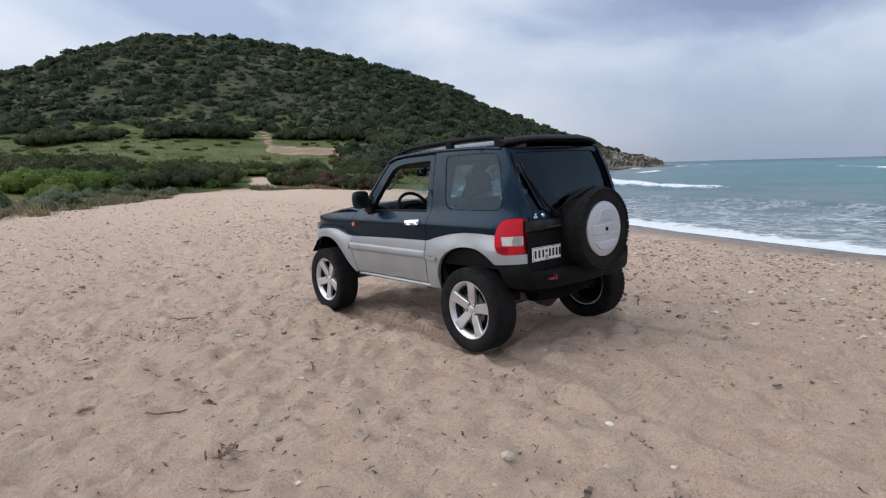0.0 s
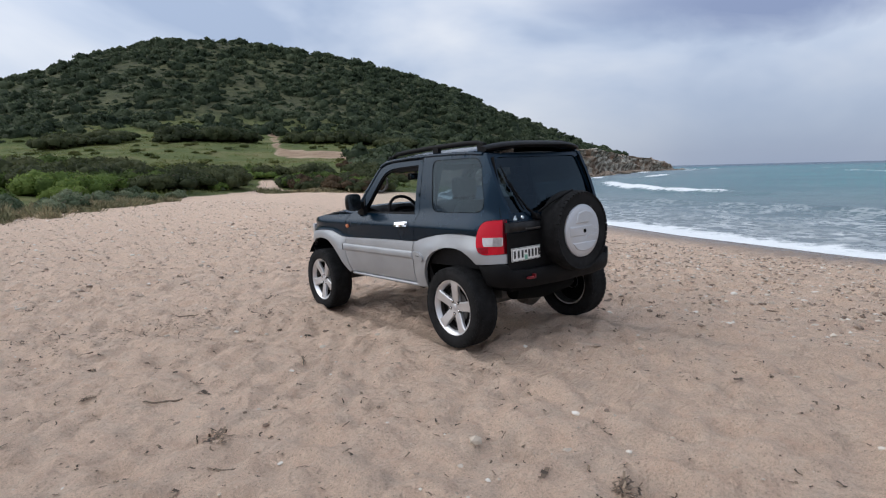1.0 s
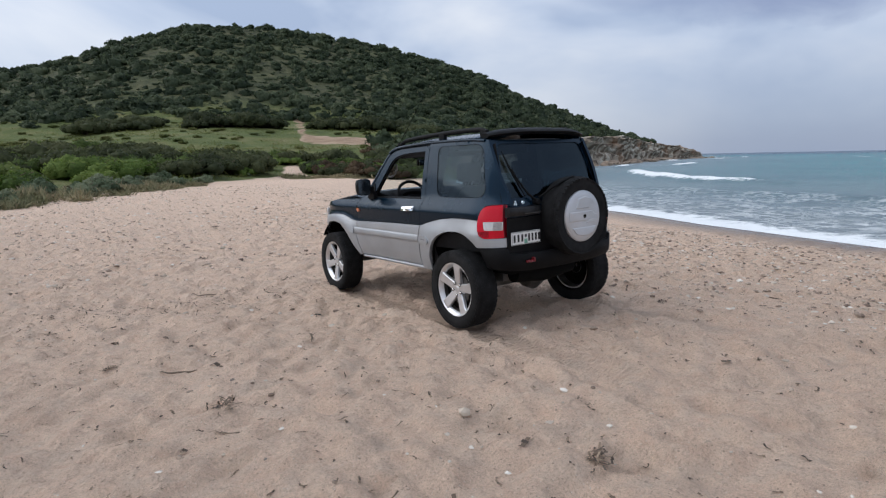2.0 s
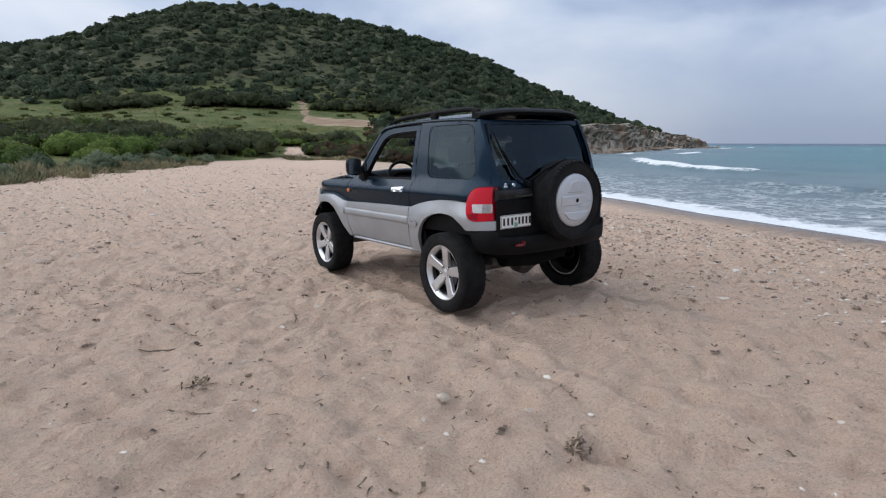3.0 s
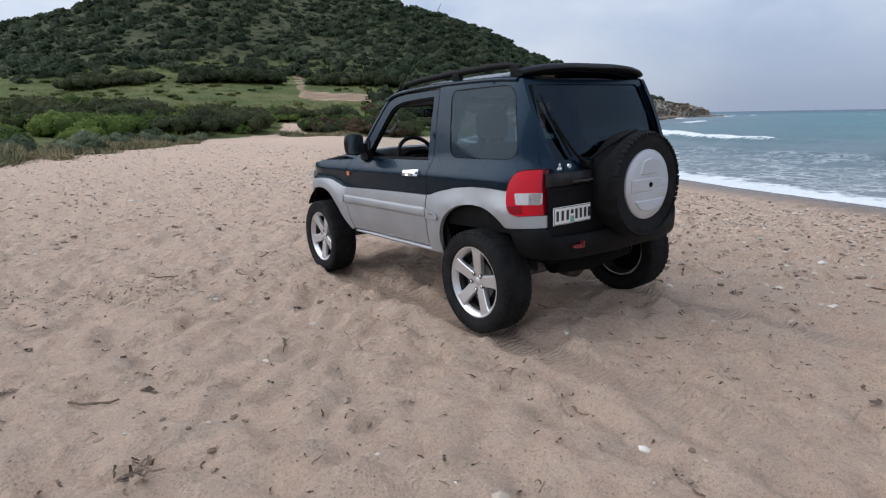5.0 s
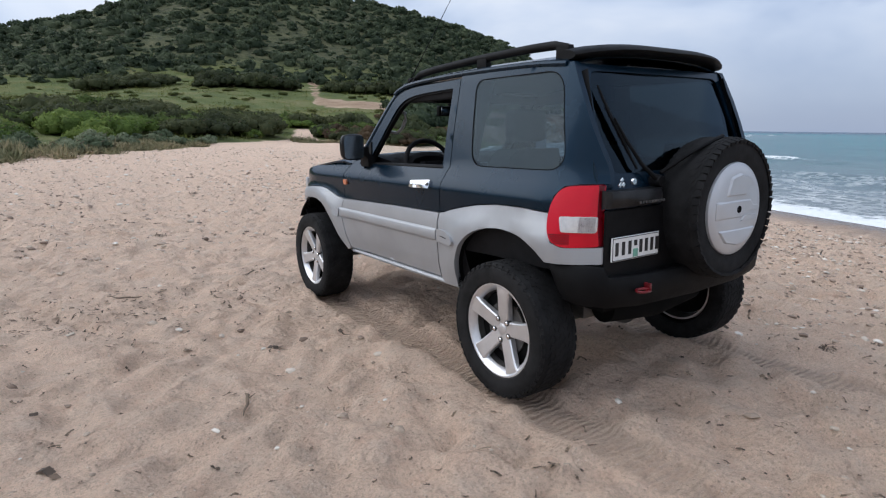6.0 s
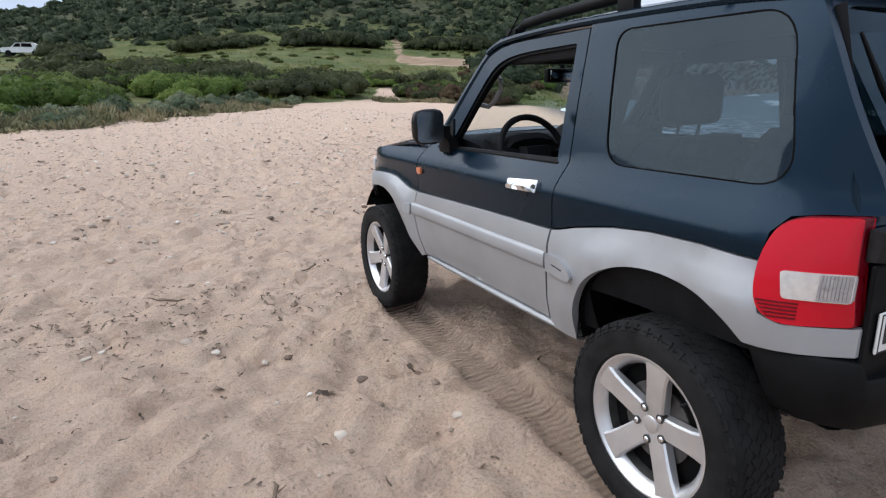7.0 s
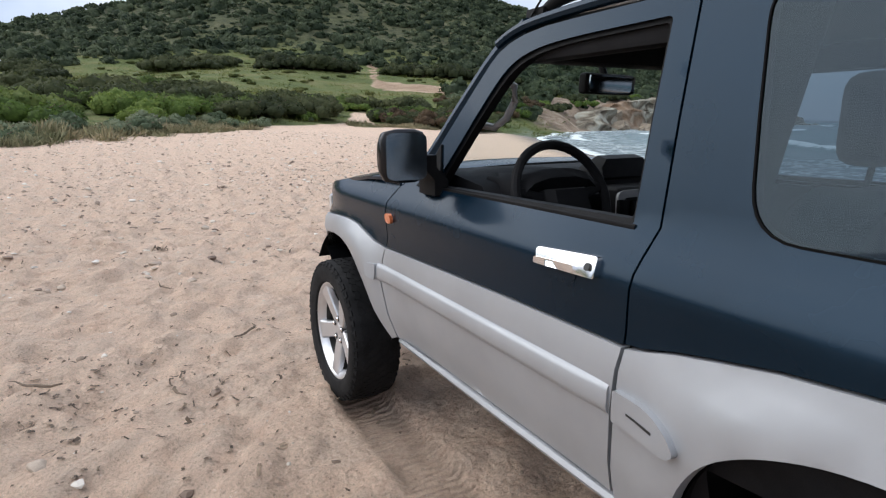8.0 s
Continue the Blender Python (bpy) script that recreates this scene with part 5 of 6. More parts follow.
for sign in (-1, 1):
    part("sun_visor", box(sign * 0.30 - 0.17, 1.06, 1.515, sign * 0.30 + 0.17, 1.20, 1.53, 0.006), HEADLINER, CAR)
    part("inner_post", sheet([(0.36, 0.50), (0.60, 0.50), (0.60, 1.08), (0.575, 1.30), (0.56, 1.53), (0.335, 1.53), (0.375, 1.10)], on_side(sign, 0.05), 0.08, (), (0, 0, 0)), CABIN, CAR)
    part("rear_trim", sheet([(-0.42, 0.66), (0.40, 0.66), (0.40, 1.085), (-0.34, 1.085), (-0.42, 1.04)], on_side(sign, 0.06), 0.08, (), (0, 0, 0)), CABIN, CAR)
    part("rear_post", sheet([(-0.40, 1.09), (-0.30, 1.10), (-0.24, 1.52), (-0.27, 1.53)], on_side(sign, 0.045), 0.08, (), (0, 0, 0)), CABIN, CAR)


def seat(name, x, y, wide, label):
    base = part(name, loft([[(x + wide * s * c, y + yy, 0.60 + zz + 0.02 * abs(s)) for s in (-1, -0.8, 0.8, 1)] + [(x + wide * s * c, y + yy, 0.55) for s in (1, -1)] for yy, zz, c in ((0.0, 0.12, 1.0), (0.2, 0.13, 1.0), (0.42, 0.15, 0.98), (0.48, 0.10, 0.92))]), CLOTH, CAR, label)
    back = part("backrest", loft([[(x + wide * c * s, y + yy - 0.05 * (abs(s) < 0.9), zz) for s in (-1, -0.75, 0.75, 1)] + [(x + wide * c * s, y + yy - 0.14, zz) for s in (0.9, -0.9)] for yy, zz, c in ((0.06, 0.66, 0.95), (0.02, 0.80, 1.0), (-0.04, 1.00, 0.98), (-0.08, 1.14, 0.86), (-0.10, 1.18, 0.70))]), CLOTH, base, smooth=60)
    part("headrest", box(x - 0.12, y - 0.19, 1.215, x + 0.12, y - 0.09, 1.385, 0.045, 4), CLOTH, base)
    for s in (-1, 1):
        part("headrest_post", tube([(x + 0.05 * s, y - 0.13, 1.16), (x + 0.05 * s, y - 0.14, 1.23)], 0.006, 6), STEEL, base)


seat("driver_seat", -0.33, 0.46, 0.23, "grey cloth front seat")
seat("passenger_seat", 0.33, 0.46, 0.23, "grey cloth front seat")
bench = part("rear_bench", loft([[(x, 0.02 + yy, zz) for yy, zz in ((0, 0.66), (-0.12, 0.66), (-0.26, 1.04), (-0.20, 1.06), (-0.06, 0.80), (0.30, 0.78), (0.32, 0.66))] for x in (-0.50, -0.47, 0.47, 0.50)]), CLOTH, CAR)
for x in (-0.26, 0.26):
    part("bench_headrest", box(x - 0.11, -0.25, 1.07, x + 0.11, -0.18, 1.20, 0.03, 3), CLOTH, bench)


# ---- plants ----
def leaf_arrays(rng, lobes, count, size, squash=0.8, inner=0.80, ruffle=0.5):
    """Many small leaf sprays on and in a cluster of lobes: an array of quads."""
    pick = rng.randint(0, len(lobes), count)
    c, r = np.array([l[:3] for l in lobes])[pick], np.array([l[3] for l in lobes])[pick]
    d = rng.normal(size=(count, 3))
    d[:, 2] = np.abs(d[:, 2]) - 0.15
    d /= np.linalg.norm(d, axis=1)[:, None]
    p = c + d * (r * rng.uniform(inner, 1.05, count))[:, None] * (1, 1, squash)
    n = d + ruffle * rng.normal(size=(count, 3))
    n /= np.linalg.norm(n, axis=1)[:, None]
    u = np.cross(n, rng.normal(size=(count, 3)))
    u /= np.linalg.norm(u, axis=1)[:, None] + 1e-9
    v = np.cross(n, u)
    s = (size * rng.uniform(0.6, 1.35, count))[:, None]
    facing = d * 0.85 + n * 0.15 + (0, 0, 0.30)
    facing /= np.linalg.norm(facing, axis=1)[:, None]
    return np.stack([p - u * s * 0.5 - v * s * 0.25, p + u * s * 0.12 - v * s * 0.45, p + u * s * 0.55 + v * s * 0.1, p - u * s * 0.1 + v * s * 0.45], 1), facing


def leafy_mesh(name, verts, faces, facing, materials):
    """One mesh of soft cores and the leaves round them, shaded by the direction in which each mass bulges."""
    me = bpy.data.meshes.new(name)
    me.vertices.add(len(verts))
    me.vertices.foreach_set("co", verts.astype(np.float32).ravel())
    me.loops.add(faces.size)
    me.loops.foreach_set("vertex_index", faces.astype(np.int32).ravel())
    me.polygons.add(len(faces))
    me.polygons.foreach_set("loop_start", (np.arange(len(faces)) * 4).astype(np.int32))
    me.update(calc_edges=True)
    me.attributes.new("custom_normal", "FLOAT_VECTOR", "POINT").data.foreach_set("vector", facing.astype(np.float32).ravel())
    for m in materials:
        me.materials.append(m)
    return me


def core(rng, x, y, z, radius, around, up, squash=0.8, rough=0.16):
    """A lumpy dark mass inside the leaves of one lobe: vertices, quads and normals."""
    a = np.arange(around) * math.tau / around
    e = np.radians(np.linspace(-35, 88, up + 1))
    ca, ce = np.meshgrid(a, e)
    d = np.stack([np.cos(ce) * np.cos(ca), np.cos(ce) * np.sin(ca), np.sin(ce)], -1)
    lump = 1 + rough * rng.normal(size=ca.shape).clip(-1.6, 1.6)
    p = d * (radius * lump)[..., None] * (1, 1, squash) + (x, y, z)
    i = np.arange(around * (up + 1)).reshape(up + 1, around)
    n = np.roll(i, -1, axis=1)
    faces = np.stack([i[:-1], n[:-1], n[1:], i[1:]], -1).reshape(-1, 4)
    tangent, rise = np.roll(p, -1, axis=1) - np.roll(p, 1, axis=1), np.gradient(p, axis=0)
    normal = np.cross(tangent, rise)
    normal = normal / (np.linalg.norm(normal, axis=-1, keepdims=True) + 1e-9) * 0.7 + d * 0.5
    normal /= np.linalg.norm(normal, axis=-1, keepdims=True)
    return p.reshape(-1, 3), faces, normal.reshape(-1, 3)


def joined(cores, leaves, facing):
    """Cores and loose leaves in one set of arrays."""
    vs, fs, ns, at = [], [], [], 0
    for v, f, n in cores:
        vs.append(v)
        fs.append(f + at)
        ns.append(n)
        at += len(v)
    vs.append(leaves.reshape(-1, 3))
    fs.append(np.arange(len(leaves) * 4).reshape(-1, 4) + at)
    ns.append(np.repeat(facing, 4, axis=0))
    return np.concatenate(vs), np.concatenate(fs), np.concatenate(ns)


def quads_mesh(name, quads, materials, facing=None):
    n = len(quads)
    me = bpy.data.meshes.new(name)
    me.vertices.add(n * 4)
    me.vertices.foreach_set("co", quads.reshape(-1).astype(np.float32))
    me.loops.add(n * 4)
    me.loops.foreach_set("vertex_index", np.arange(n * 4, dtype=np.int32))
    me.polygons.add(n)
    me.polygons.foreach_set("loop_start", (np.arange(n) * 4).astype(np.int32))
    me.update(calc_edges=True)
    if facing is not None:
        me.attributes.new("custom_normal", "FLOAT_VECTOR", "POINT").data.foreach_set("vector", np.repeat(facing, 4, axis=0).astype(np.float32).ravel())
    for m in materials:
        me.materials.append(m)
    return me


def shrub_lobes(rng, wide, tall, count):
    lobes = []
    for k in range(count):
        a, q = rng.uniform(0, math.tau), math.sqrt(rng.uniform(0, 1))
        r = wide * rng.uniform(0.20, 0.36) * (1 - 0.30 * q)
        lobes.append((math.cos(a) * wide * 0.62 * q, math.sin(a) * wide * 0.62 * q, tall * rng.uniform(0.30, 0.62) * (1 - 0.35 * q * q), min(r, tall * 0.55)))
    return lobes


def branch_mesh(rng, wide, tall):
    bm = bmesh.new()
    for k in range(7):
        a = rng.uniform(0, math.tau)
        end = Vector((math.cos(a) * wide * 0.6, math.sin(a) * wide * 0.6, tall * rng.uniform(0.4, 0.75)))
        tube([(0.04 * math.cos(a), 0.04 * math.sin(a), -0.15), end * 0.45 + Vector((0, 0, 0.1)), end], [0.035, 0.022, 0.008], 5, bm)
    return finish(bm, "stem", TWIG)


SHRUB_KINDS = []
for k, (wide, tall, mat, count, size) in enumerate(((1.8, 1.10, SHRUB, 1900, 0.095), (2.3, 1.20, SHRUB, 2300, 0.10), (1.5, 0.9, SHRUB, 1600, 0.09), (1.9, 1.30, DRYBUSH, 1800, 0.10), (2.4, 1.40, DRYBUSH, 2200, 0.105), (1.0, 0.70, CUSHION, 1500, 0.075), (1.6, 1.30, REDBUSH, 2000, 0.095))):
    rng = np.random.RandomState(40 + k)
    lobes = shrub_lobes(rng, wide, tall, 20)
    leaves, facing = leaf_arrays(rng, lobes, count, size, ruffle=0.7)
    massed = joined([core(rng, *lobe[:3], lobe[3] * 0.82, 7, 3, 0.8, 0.14) for lobe in lobes], leaves, facing)
    centre = leaves[::3].mean(1, keepdims=True)
    sparse = joined([core(rng, *lobe[:3], lobe[3] * 0.86, 6, 2, 0.8, 0.16) for lobe in lobes], centre + (leaves[::3] - centre) * 1.5, facing[::3])
    SHRUB_KINDS.append((leafy_mesh("crown", *massed, [mat]), branch_mesh(rng, wide, tall), sparse, leafy_mesh("far_crown", *sparse, [mat])))
SHRUB_LABELS = ["bright green low dune shrub", "bright green wide dune shrub", "small leafy green dune shrub", "dark olive bush with bare twigs", "broad dark olive bush", "low blue-green cushion bush", "reddish brown dry thorny bush"]


def ground_at(x, y):
    return float(land(np.array([x]), np.array([y]))[0][0])


def polar(r, az):
    return LOOKOUT[0] + r * math.sin(radians(az)), LOOKOUT[1] + r * math.cos(radians(az))


def plant(kind, x, y, size, turn, group):
    crown, wood, _, far_crown = SHRUB_KINDS[kind]
    crown = far_crown if math.hypot(x - LOOKOUT[0], y - LOOKOUT[1]) > 58 else crown
    ob = new("shrub")
    ob.matrix_world = Matrix.LocRotScale((x, y, ground_at(x, y) - 0.06), Euler((0, 0, turn)), (size, size, size * random.uniform(0.85, 1.1)))
    tagged(ob, SHRUB_LABELS[kind], "shrub", group)
    for name, data in (("crown", crown), ("stem", wood)):
        new(name, data).parent = ob
    return ob


BACK = {"leafy": [], "dark": [], "low": []}


def plant_behind(kind, x, y, size, turn, heap=""):
    """A shrub deep in the thicket, which nobody could pick out: it joins the rest."""
    v, f, n = SHRUB_KINDS[kind][2]
    ca, sa = math.cos(turn), math.sin(turn)
    spin = np.array([[ca, sa, 0], [-sa, ca, 0], [0, 0, 1]])
    BACK[heap or ("leafy" if kind < 3 else "dark")].append((v @ spin * size + (x, y, ground_at(x, y) - 0.06), f, n @ spin))


random.seed(11)
for _ in range(330):
    az = random.uniform(-30, 44)
    first = float(dune_edge(np.array([az]))[0])
    depth = 34 if az < 6 else 24 if az < 11 else 16 if az < 15 else 11
    r = first + 2.2 + depth * random.random() ** 0.95
    if 19.4 < az < 24.2 and r < 57:
        continue
    x, y = polar(r, az)
    if shore_distance(np.array([x]), np.array([y]))[0] < 6:
        continue
    if -13 < az < -3.5 and r > 52:
        continue
    lush = az < 12 and r < first + 13
    kind = random.choice((0, 1, 2, 0, 1, 1)) if lush else random.choice((0, 3, 4, 1, 3, 4))
    if r < first + 4.5 and random.random() < 0.6:
        kind = random.choice((5, 2, 5))
    if az > 23.5 and r < first + 5.5:
        kind = random.choice((6, 0, 3))
    size, turn = random.uniform(0.8, 1.25) * (1.0 if r < first + 16 else 1.15), random.uniform(0, 6.28)
    if r > first + 9 or az < -14:
        plant_behind(kind, x, y, size, turn)
    else:
        plant(kind, x, y, size, turn, "shrubs along the back of the beach")

# a thorny bank behind the beach, beyond the gap
for _ in range(95):
    az = random.uniform(25.0, 37) if random.random() < 0.65 else random.uniform(37, 57)
    r = float(dune_edge(np.array([az]))[0]) + (random.uniform(0.2, 6.5) if az < 38 else random.uniform(-4, 14))
    x, y = polar(r, az)
    if shore_distance(np.array([x]), np.array([y]))[0] > 4:
        plant(random.choice((6, 6, 3, 0)) if r < dune_edge(np.array([az]))[0] + 3 else random.choice((0, 3, 6, 1)), x, y, random.uniform(0.8, 1.25), random.uniform(0, 6.28), "shrubs along the back of the beach")

for _ in range(55):
    k, t, inland = random.choice((7, 8, 8, 9, 9, 10)), random.random(), 3.2 + 13 * random.random() ** 1.4
    (ax, ay), (bx, by) = SHORE[k], SHORE[k + 1]
    ln = math.hypot(bx - ax, by - ay)
    plant(random.choice((6, 3, 0, 4, 6)), ax + (bx - ax) * t - (by - ay) / ln * inland, ay + (by - ay) * t + (bx - ax) / ln * inland, random.uniform(0.7, 1.15), random.uniform(0, 6.28), "shrubs along the back of the beach")

# low grey cushions along the edge of the sand
for _ in range(58):
    az = random.uniform(-30, 15)
    x, y = polar(float(dune_edge(np.array([az]))[0]) + random.uniform(-0.7, 2.4) + 0.9 * math.sin(az * 1.3), az)
    plant(5, x, y, random.uniform(0.5, 1.15), random.uniform(0, 6.28), "shrubs along the back of the beach")

# larger dark clumps on the meadow
for az0, az1, r0, count, big in ((-30, -22, 95, 7, 1.4), (-19, -14, 97, 6, 1.4), (-5.0, -3.4, 98, 4, 1.3), (-4, 0, 98, 5, 1.5), (3.8, 7.2, 95, 7, 1.4), (8.7, 11.8, 96, 7, 1.2), (13.3, 20.8, 95, 21, 1.45), (24.3, 30.0, 97, 17, 1.45), (30, 37, 96, 12, 1.4), (-24, -12, 70, 5, 1.0)):
    for _ in range(count):
        az = random.uniform(az0, az1)
        x, y = polar(r0 + random.uniform(-4, 4), az)
        plant(random.choice((3, 4, 4)), x, y, big * random.uniform(0.7, 1.2), random.uniform(0, 6.28), "dark bushes on the meadow")

# low herbs and seedlings dotted over the grass
for _ in range(420):
    az, r = random.uniform(-34, 40), random.uniform(56, 118)
    x, y = polar(r, az)
    if shore_distance(np.array([x]), np.array([y]))[0] > 8 and land(np.array([x]), np.array([y]))[1][0] > 0.8:
        plant_behind(random.choice((0, 2, 3)), x, y, random.uniform(0.16, 0.48), random.uniform(0, 6.28), "low")


def stacked(pieces):
    """Many small sets of vertices, quads and normals made into one."""
    starts = np.cumsum([0] + [len(p[0]) for p in pieces[:-1]])
    return np.concatenate([p[0] for p in pieces]), np.concatenate([p[1] + s for p, s in zip(pieces, starts)]), np.concatenate([p[2] for p in pieces])


for (name, massed), mat, text in zip(BACK.items(), (SHRUB_FAR, DRY_FAR, HERBS), ("bright green thicket behind the beach", "dark olive thicket behind the beach", "low green bushes dotted over the meadow")):
    tagged(new("thicket", leafy_mesh("thicket", *stacked(massed), [mat])), text, "thicket", kind="stuff")

# scrub on the hill: past counting, one object
rng = np.random.RandomState(5)
pieces = []
templates, low_templates = [], []
for k in range(8):
    wide = rng.uniform(1.0, 1.6)
    lobes = shrub_lobes(rng, wide, wide * rng.uniform(0.7, 1.0), 9)
    templates.append(joined([core(rng, *lobe[:3], lobe[3] * 0.9, 5, 2, 0.85, 0.12) for lobe in lobes[:4]] + [core(rng, 0, 0, wide * 0.18, wide * 0.60, 7, 2, 0.75, 0.16)], *leaf_arrays(rng, lobes, 62, 0.33, 0.85, 0.85, 0.7)))
for k in range(8):
    lobes = shrub_lobes(rng, 1.5, 0.8, 6)
    low_templates.append(joined([core(rng, 0, 0, 0.25, 0.95, 6, 2, 0.6, 0.2)], *leaf_arrays(rng, lobes, 22, 0.6, 0.8, 0.85, 0.7)))
n_try = 7600
az_all, t_all = rng.uniform(-46, 62, n_try), rng.uniform(0, 1, n_try) ** 0.8
r_all = 98 + t_all * 132
hx, hy = LOOKOUT[0] + r_all * np.sin(np.radians(az_all)), LOOKOUT[1] + r_all * np.cos(np.radians(az_all))
# more of it on the shoulder above the cove
more = 1100
cove_az, cove_r = rng.uniform(30, 60, more), rng.uniform(58, 200, more)
hx = np.concatenate([hx, LOOKOUT[0] + cove_r * np.sin(np.radians(cove_az))])
hy = np.concatenate([hy, LOOKOUT[1] + cove_r * np.cos(np.radians(cove_az))])
r_all = np.concatenate([r_all, cove_r + 60])
small = 7600
small_az, small_r = rng.uniform(-46, 60, small), 108 + 115 * rng.uniform(0, 1, small) ** 0.9
hx = np.concatenate([hx, LOOKOUT[0] + small_r * np.sin(np.radians(small_az))])
hy = np.concatenate([hy, LOOKOUT[1] + small_r * np.cos(np.radians(small_az))])
r_all = np.concatenate([r_all, small_r])
low_from, n_try = n_try + more, n_try + more + small
hz = land(hx, hy)[0]
hd = shore_distance(hx, hy)
h_az = np.degrees(np.arctan2(hx - LOOKOUT[0], hy - LOOKOUT[1]))
# strips of open grass run level across the foot of the hill
strips_open = 0.75 * np.clip((14 - h_az) / 12, 0.25, 1) * np.clip((150 - r_all) / 30, 0, 1) * wobble(h_az * 1.6, r_all, 4.0, 2)
thick = 0.7 * wobble(hx, hy, 9.0, 3) + 0.5 * wobble(hx, hy, 3.5, 7) + strips_open + np.interp(r_all, [98, 104, 112, 130, 200, 240], [-1.4, -0.7, 0.6, 1.0, 1.2, 1.2])
for k, (x, y, z, d, w, u, r) in enumerate(zip(hx, hy, hz, hd, thick, rng.uniform(0, 1, n_try), r_all)):
    low = k >= low_from
    if (u < 0.15 if low else w + 0.5 * (u - 0.5) < 0.0) or d < 3.5 or z < 0.7 or (z < 0.30 * d ** 0.5 and x < 40):
        continue
    a, s = rng.uniform(0, math.tau), rng.uniform(0.28, 0.70) if low else (0.45 + 1.5 * rng.rand() ** 1.7) * (1.1 if r > 150 else 1.0)
    ca, sa = math.cos(a), math.sin(a)
    q, qf, qn = (low_templates if low else templates)[rng.randint(0, 8)]
    turned = np.stack([q[..., 0] * ca - q[..., 1] * sa, q[..., 0] * sa + q[..., 1] * ca, q[..., 2] * rng.uniform(0.8, 1.15)], -1) * s
    pieces.append((turned + (x, y, z - 0.2), qf, np.stack([qn[:, 0] * ca - qn[:, 1] * sa, qn[:, 0] * sa + qn[:, 1] * ca, qn[:, 2]], -1)))
scrub = tagged(new("hill_scrub", leafy_mesh("hill_scrub", *stacked(pieces), [SCRUB])), "dense dark green scrub covering the rounded hill", "scrub", kind="stuff")

# grass fringe at the edge of the sand, and tufts over the meadow
blades = []
rng = np.random.RandomState(9)


def tuft(x, y, z, count, tall, wide, lean):
    b = np.stack([rng.normal(0, wide, count), rng.normal(0, wide, count), np.zeros(count)], -1)
    tip = b + np.stack([rng.normal(0, lean, count), rng.normal(0, lean, count), tall * rng.uniform(0.55, 1.15, count)], -1)
    side = rng.normal(size=(count, 3)) * (1, 1, 0)
    side /= np.linalg.norm(side, axis=1)[:, None] + 1e-9
    side *= 0.006
    midp = b * 0.45 + tip * 0.55 + rng.normal(0, 0.03, (count, 3))
    return np.stack([b - side, b + side, midp + side * 0.8, tip], 1) + (x, y, z)


for _ in range(84):
    az0 = rng.uniform(-36, 13) if rng.rand() < 0.85 else rng.uniform(22, 30)
    r0 = float(dune_edge(np.array([az0]))[0]) + abs(rng.normal(0, 1.2)) - 0.7 + 0.9 * math.sin(az0 * 1.3)
    cx, cy = polar(r0, az0)
    tall = rng.uniform(0.16, 0.56)
    for _ in range(rng.randint(4, 14)):
        x, y = cx + rng.normal(0, 0.5), cy + rng.normal(0, 0.5)
        blades.append(tuft(x, y, ground_at(x, y) - 0.03, 95, tall * rng.uniform(0.35, 1.1), 0.22, 0.17))
def upward(quads):
    """Blades catch the light of the sky above them."""
    n = rng.normal(0, 0.45, (len(quads), 3)) + (0, 0, 1)
    return n / np.linalg.norm(n, axis=1)[:, None]


BEACHGRASS = leaf_material("dry_beach_grass", (0.149, 0.167, 0.086), (0.310, 0.282, 0.161), (0.483, 0.385, 0.236), grain=0.9)
blades = np.concatenate(blades)
tagged(new("beach_grass", quads_mesh("beach_grass", blades, [BEACHGRASS], upward(blades))), "dry grey-green grass tufts fringing the sand", "grass", kind="stuff")
blades = []
for _ in range(2600):
    az, r = rng.uniform(-36, 40), rng.uniform(38, 112)
    x, y = polar(r, az)
    z, g = land(np.array([x]), np.array([y]))[:2]
    if g[0] > 0.8:
        blades.append(tuft(x, y, float(z[0]) - 0.03, 18, rng.uniform(0.15, 0.38), 0.5, 0.2) )
MEADOW = leaf_material("meadow_grass", (0.095, 0.119, 0.029), (0.157, 0.180, 0.048), (0.230, 0.226, 0.084))
tagged(new("meadow_grass", quads_mesh("meadow_grass", np.concatenate(blades), [MEADOW], upward(np.concatenate(blades)))), "long yellow-green grass on the meadow", "grass", kind="stuff")


# ---- rocks of the cape ----
def rock_mesh(name, seed, rough=0.35, detail=3):
    bm = bmesh.new()
    bmesh.ops.create_icosphere(bm, subdivisions=detail, radius=1)
    for v in bm.verts:
        p = v.co * 1.3 + Vector((seed * 7.1, seed * 3.3, 0))
        v.co *= 1 + rough * noise.noise(p) + rough * 0.5 * noise.noise(p * 2.7) + rough * 0.3 * abs(noise.noise(p * 6))
        v.co.z *= 0.75
    return finish(bm, name, ROCK, 30)


rk = Nodes("layered_rock")
rk_t = rk.noise(1.1, 9, 0.7, distortion=1.5)
rk.set(Base_Color=rk.ramp(rk_t, (0.28, (0.085, 0.062, 0.045)), (0.5, (0.27, 0.205, 0.15)), (0.72, (0.46, 0.39, 0.31))), Roughness=0.92).bump(rk.noise(5, 8, 0.7), 0.8, 0.2)
ROCK = rk.mat
ROCKS = [rock_mesh("rock", k) for k in range(5)]

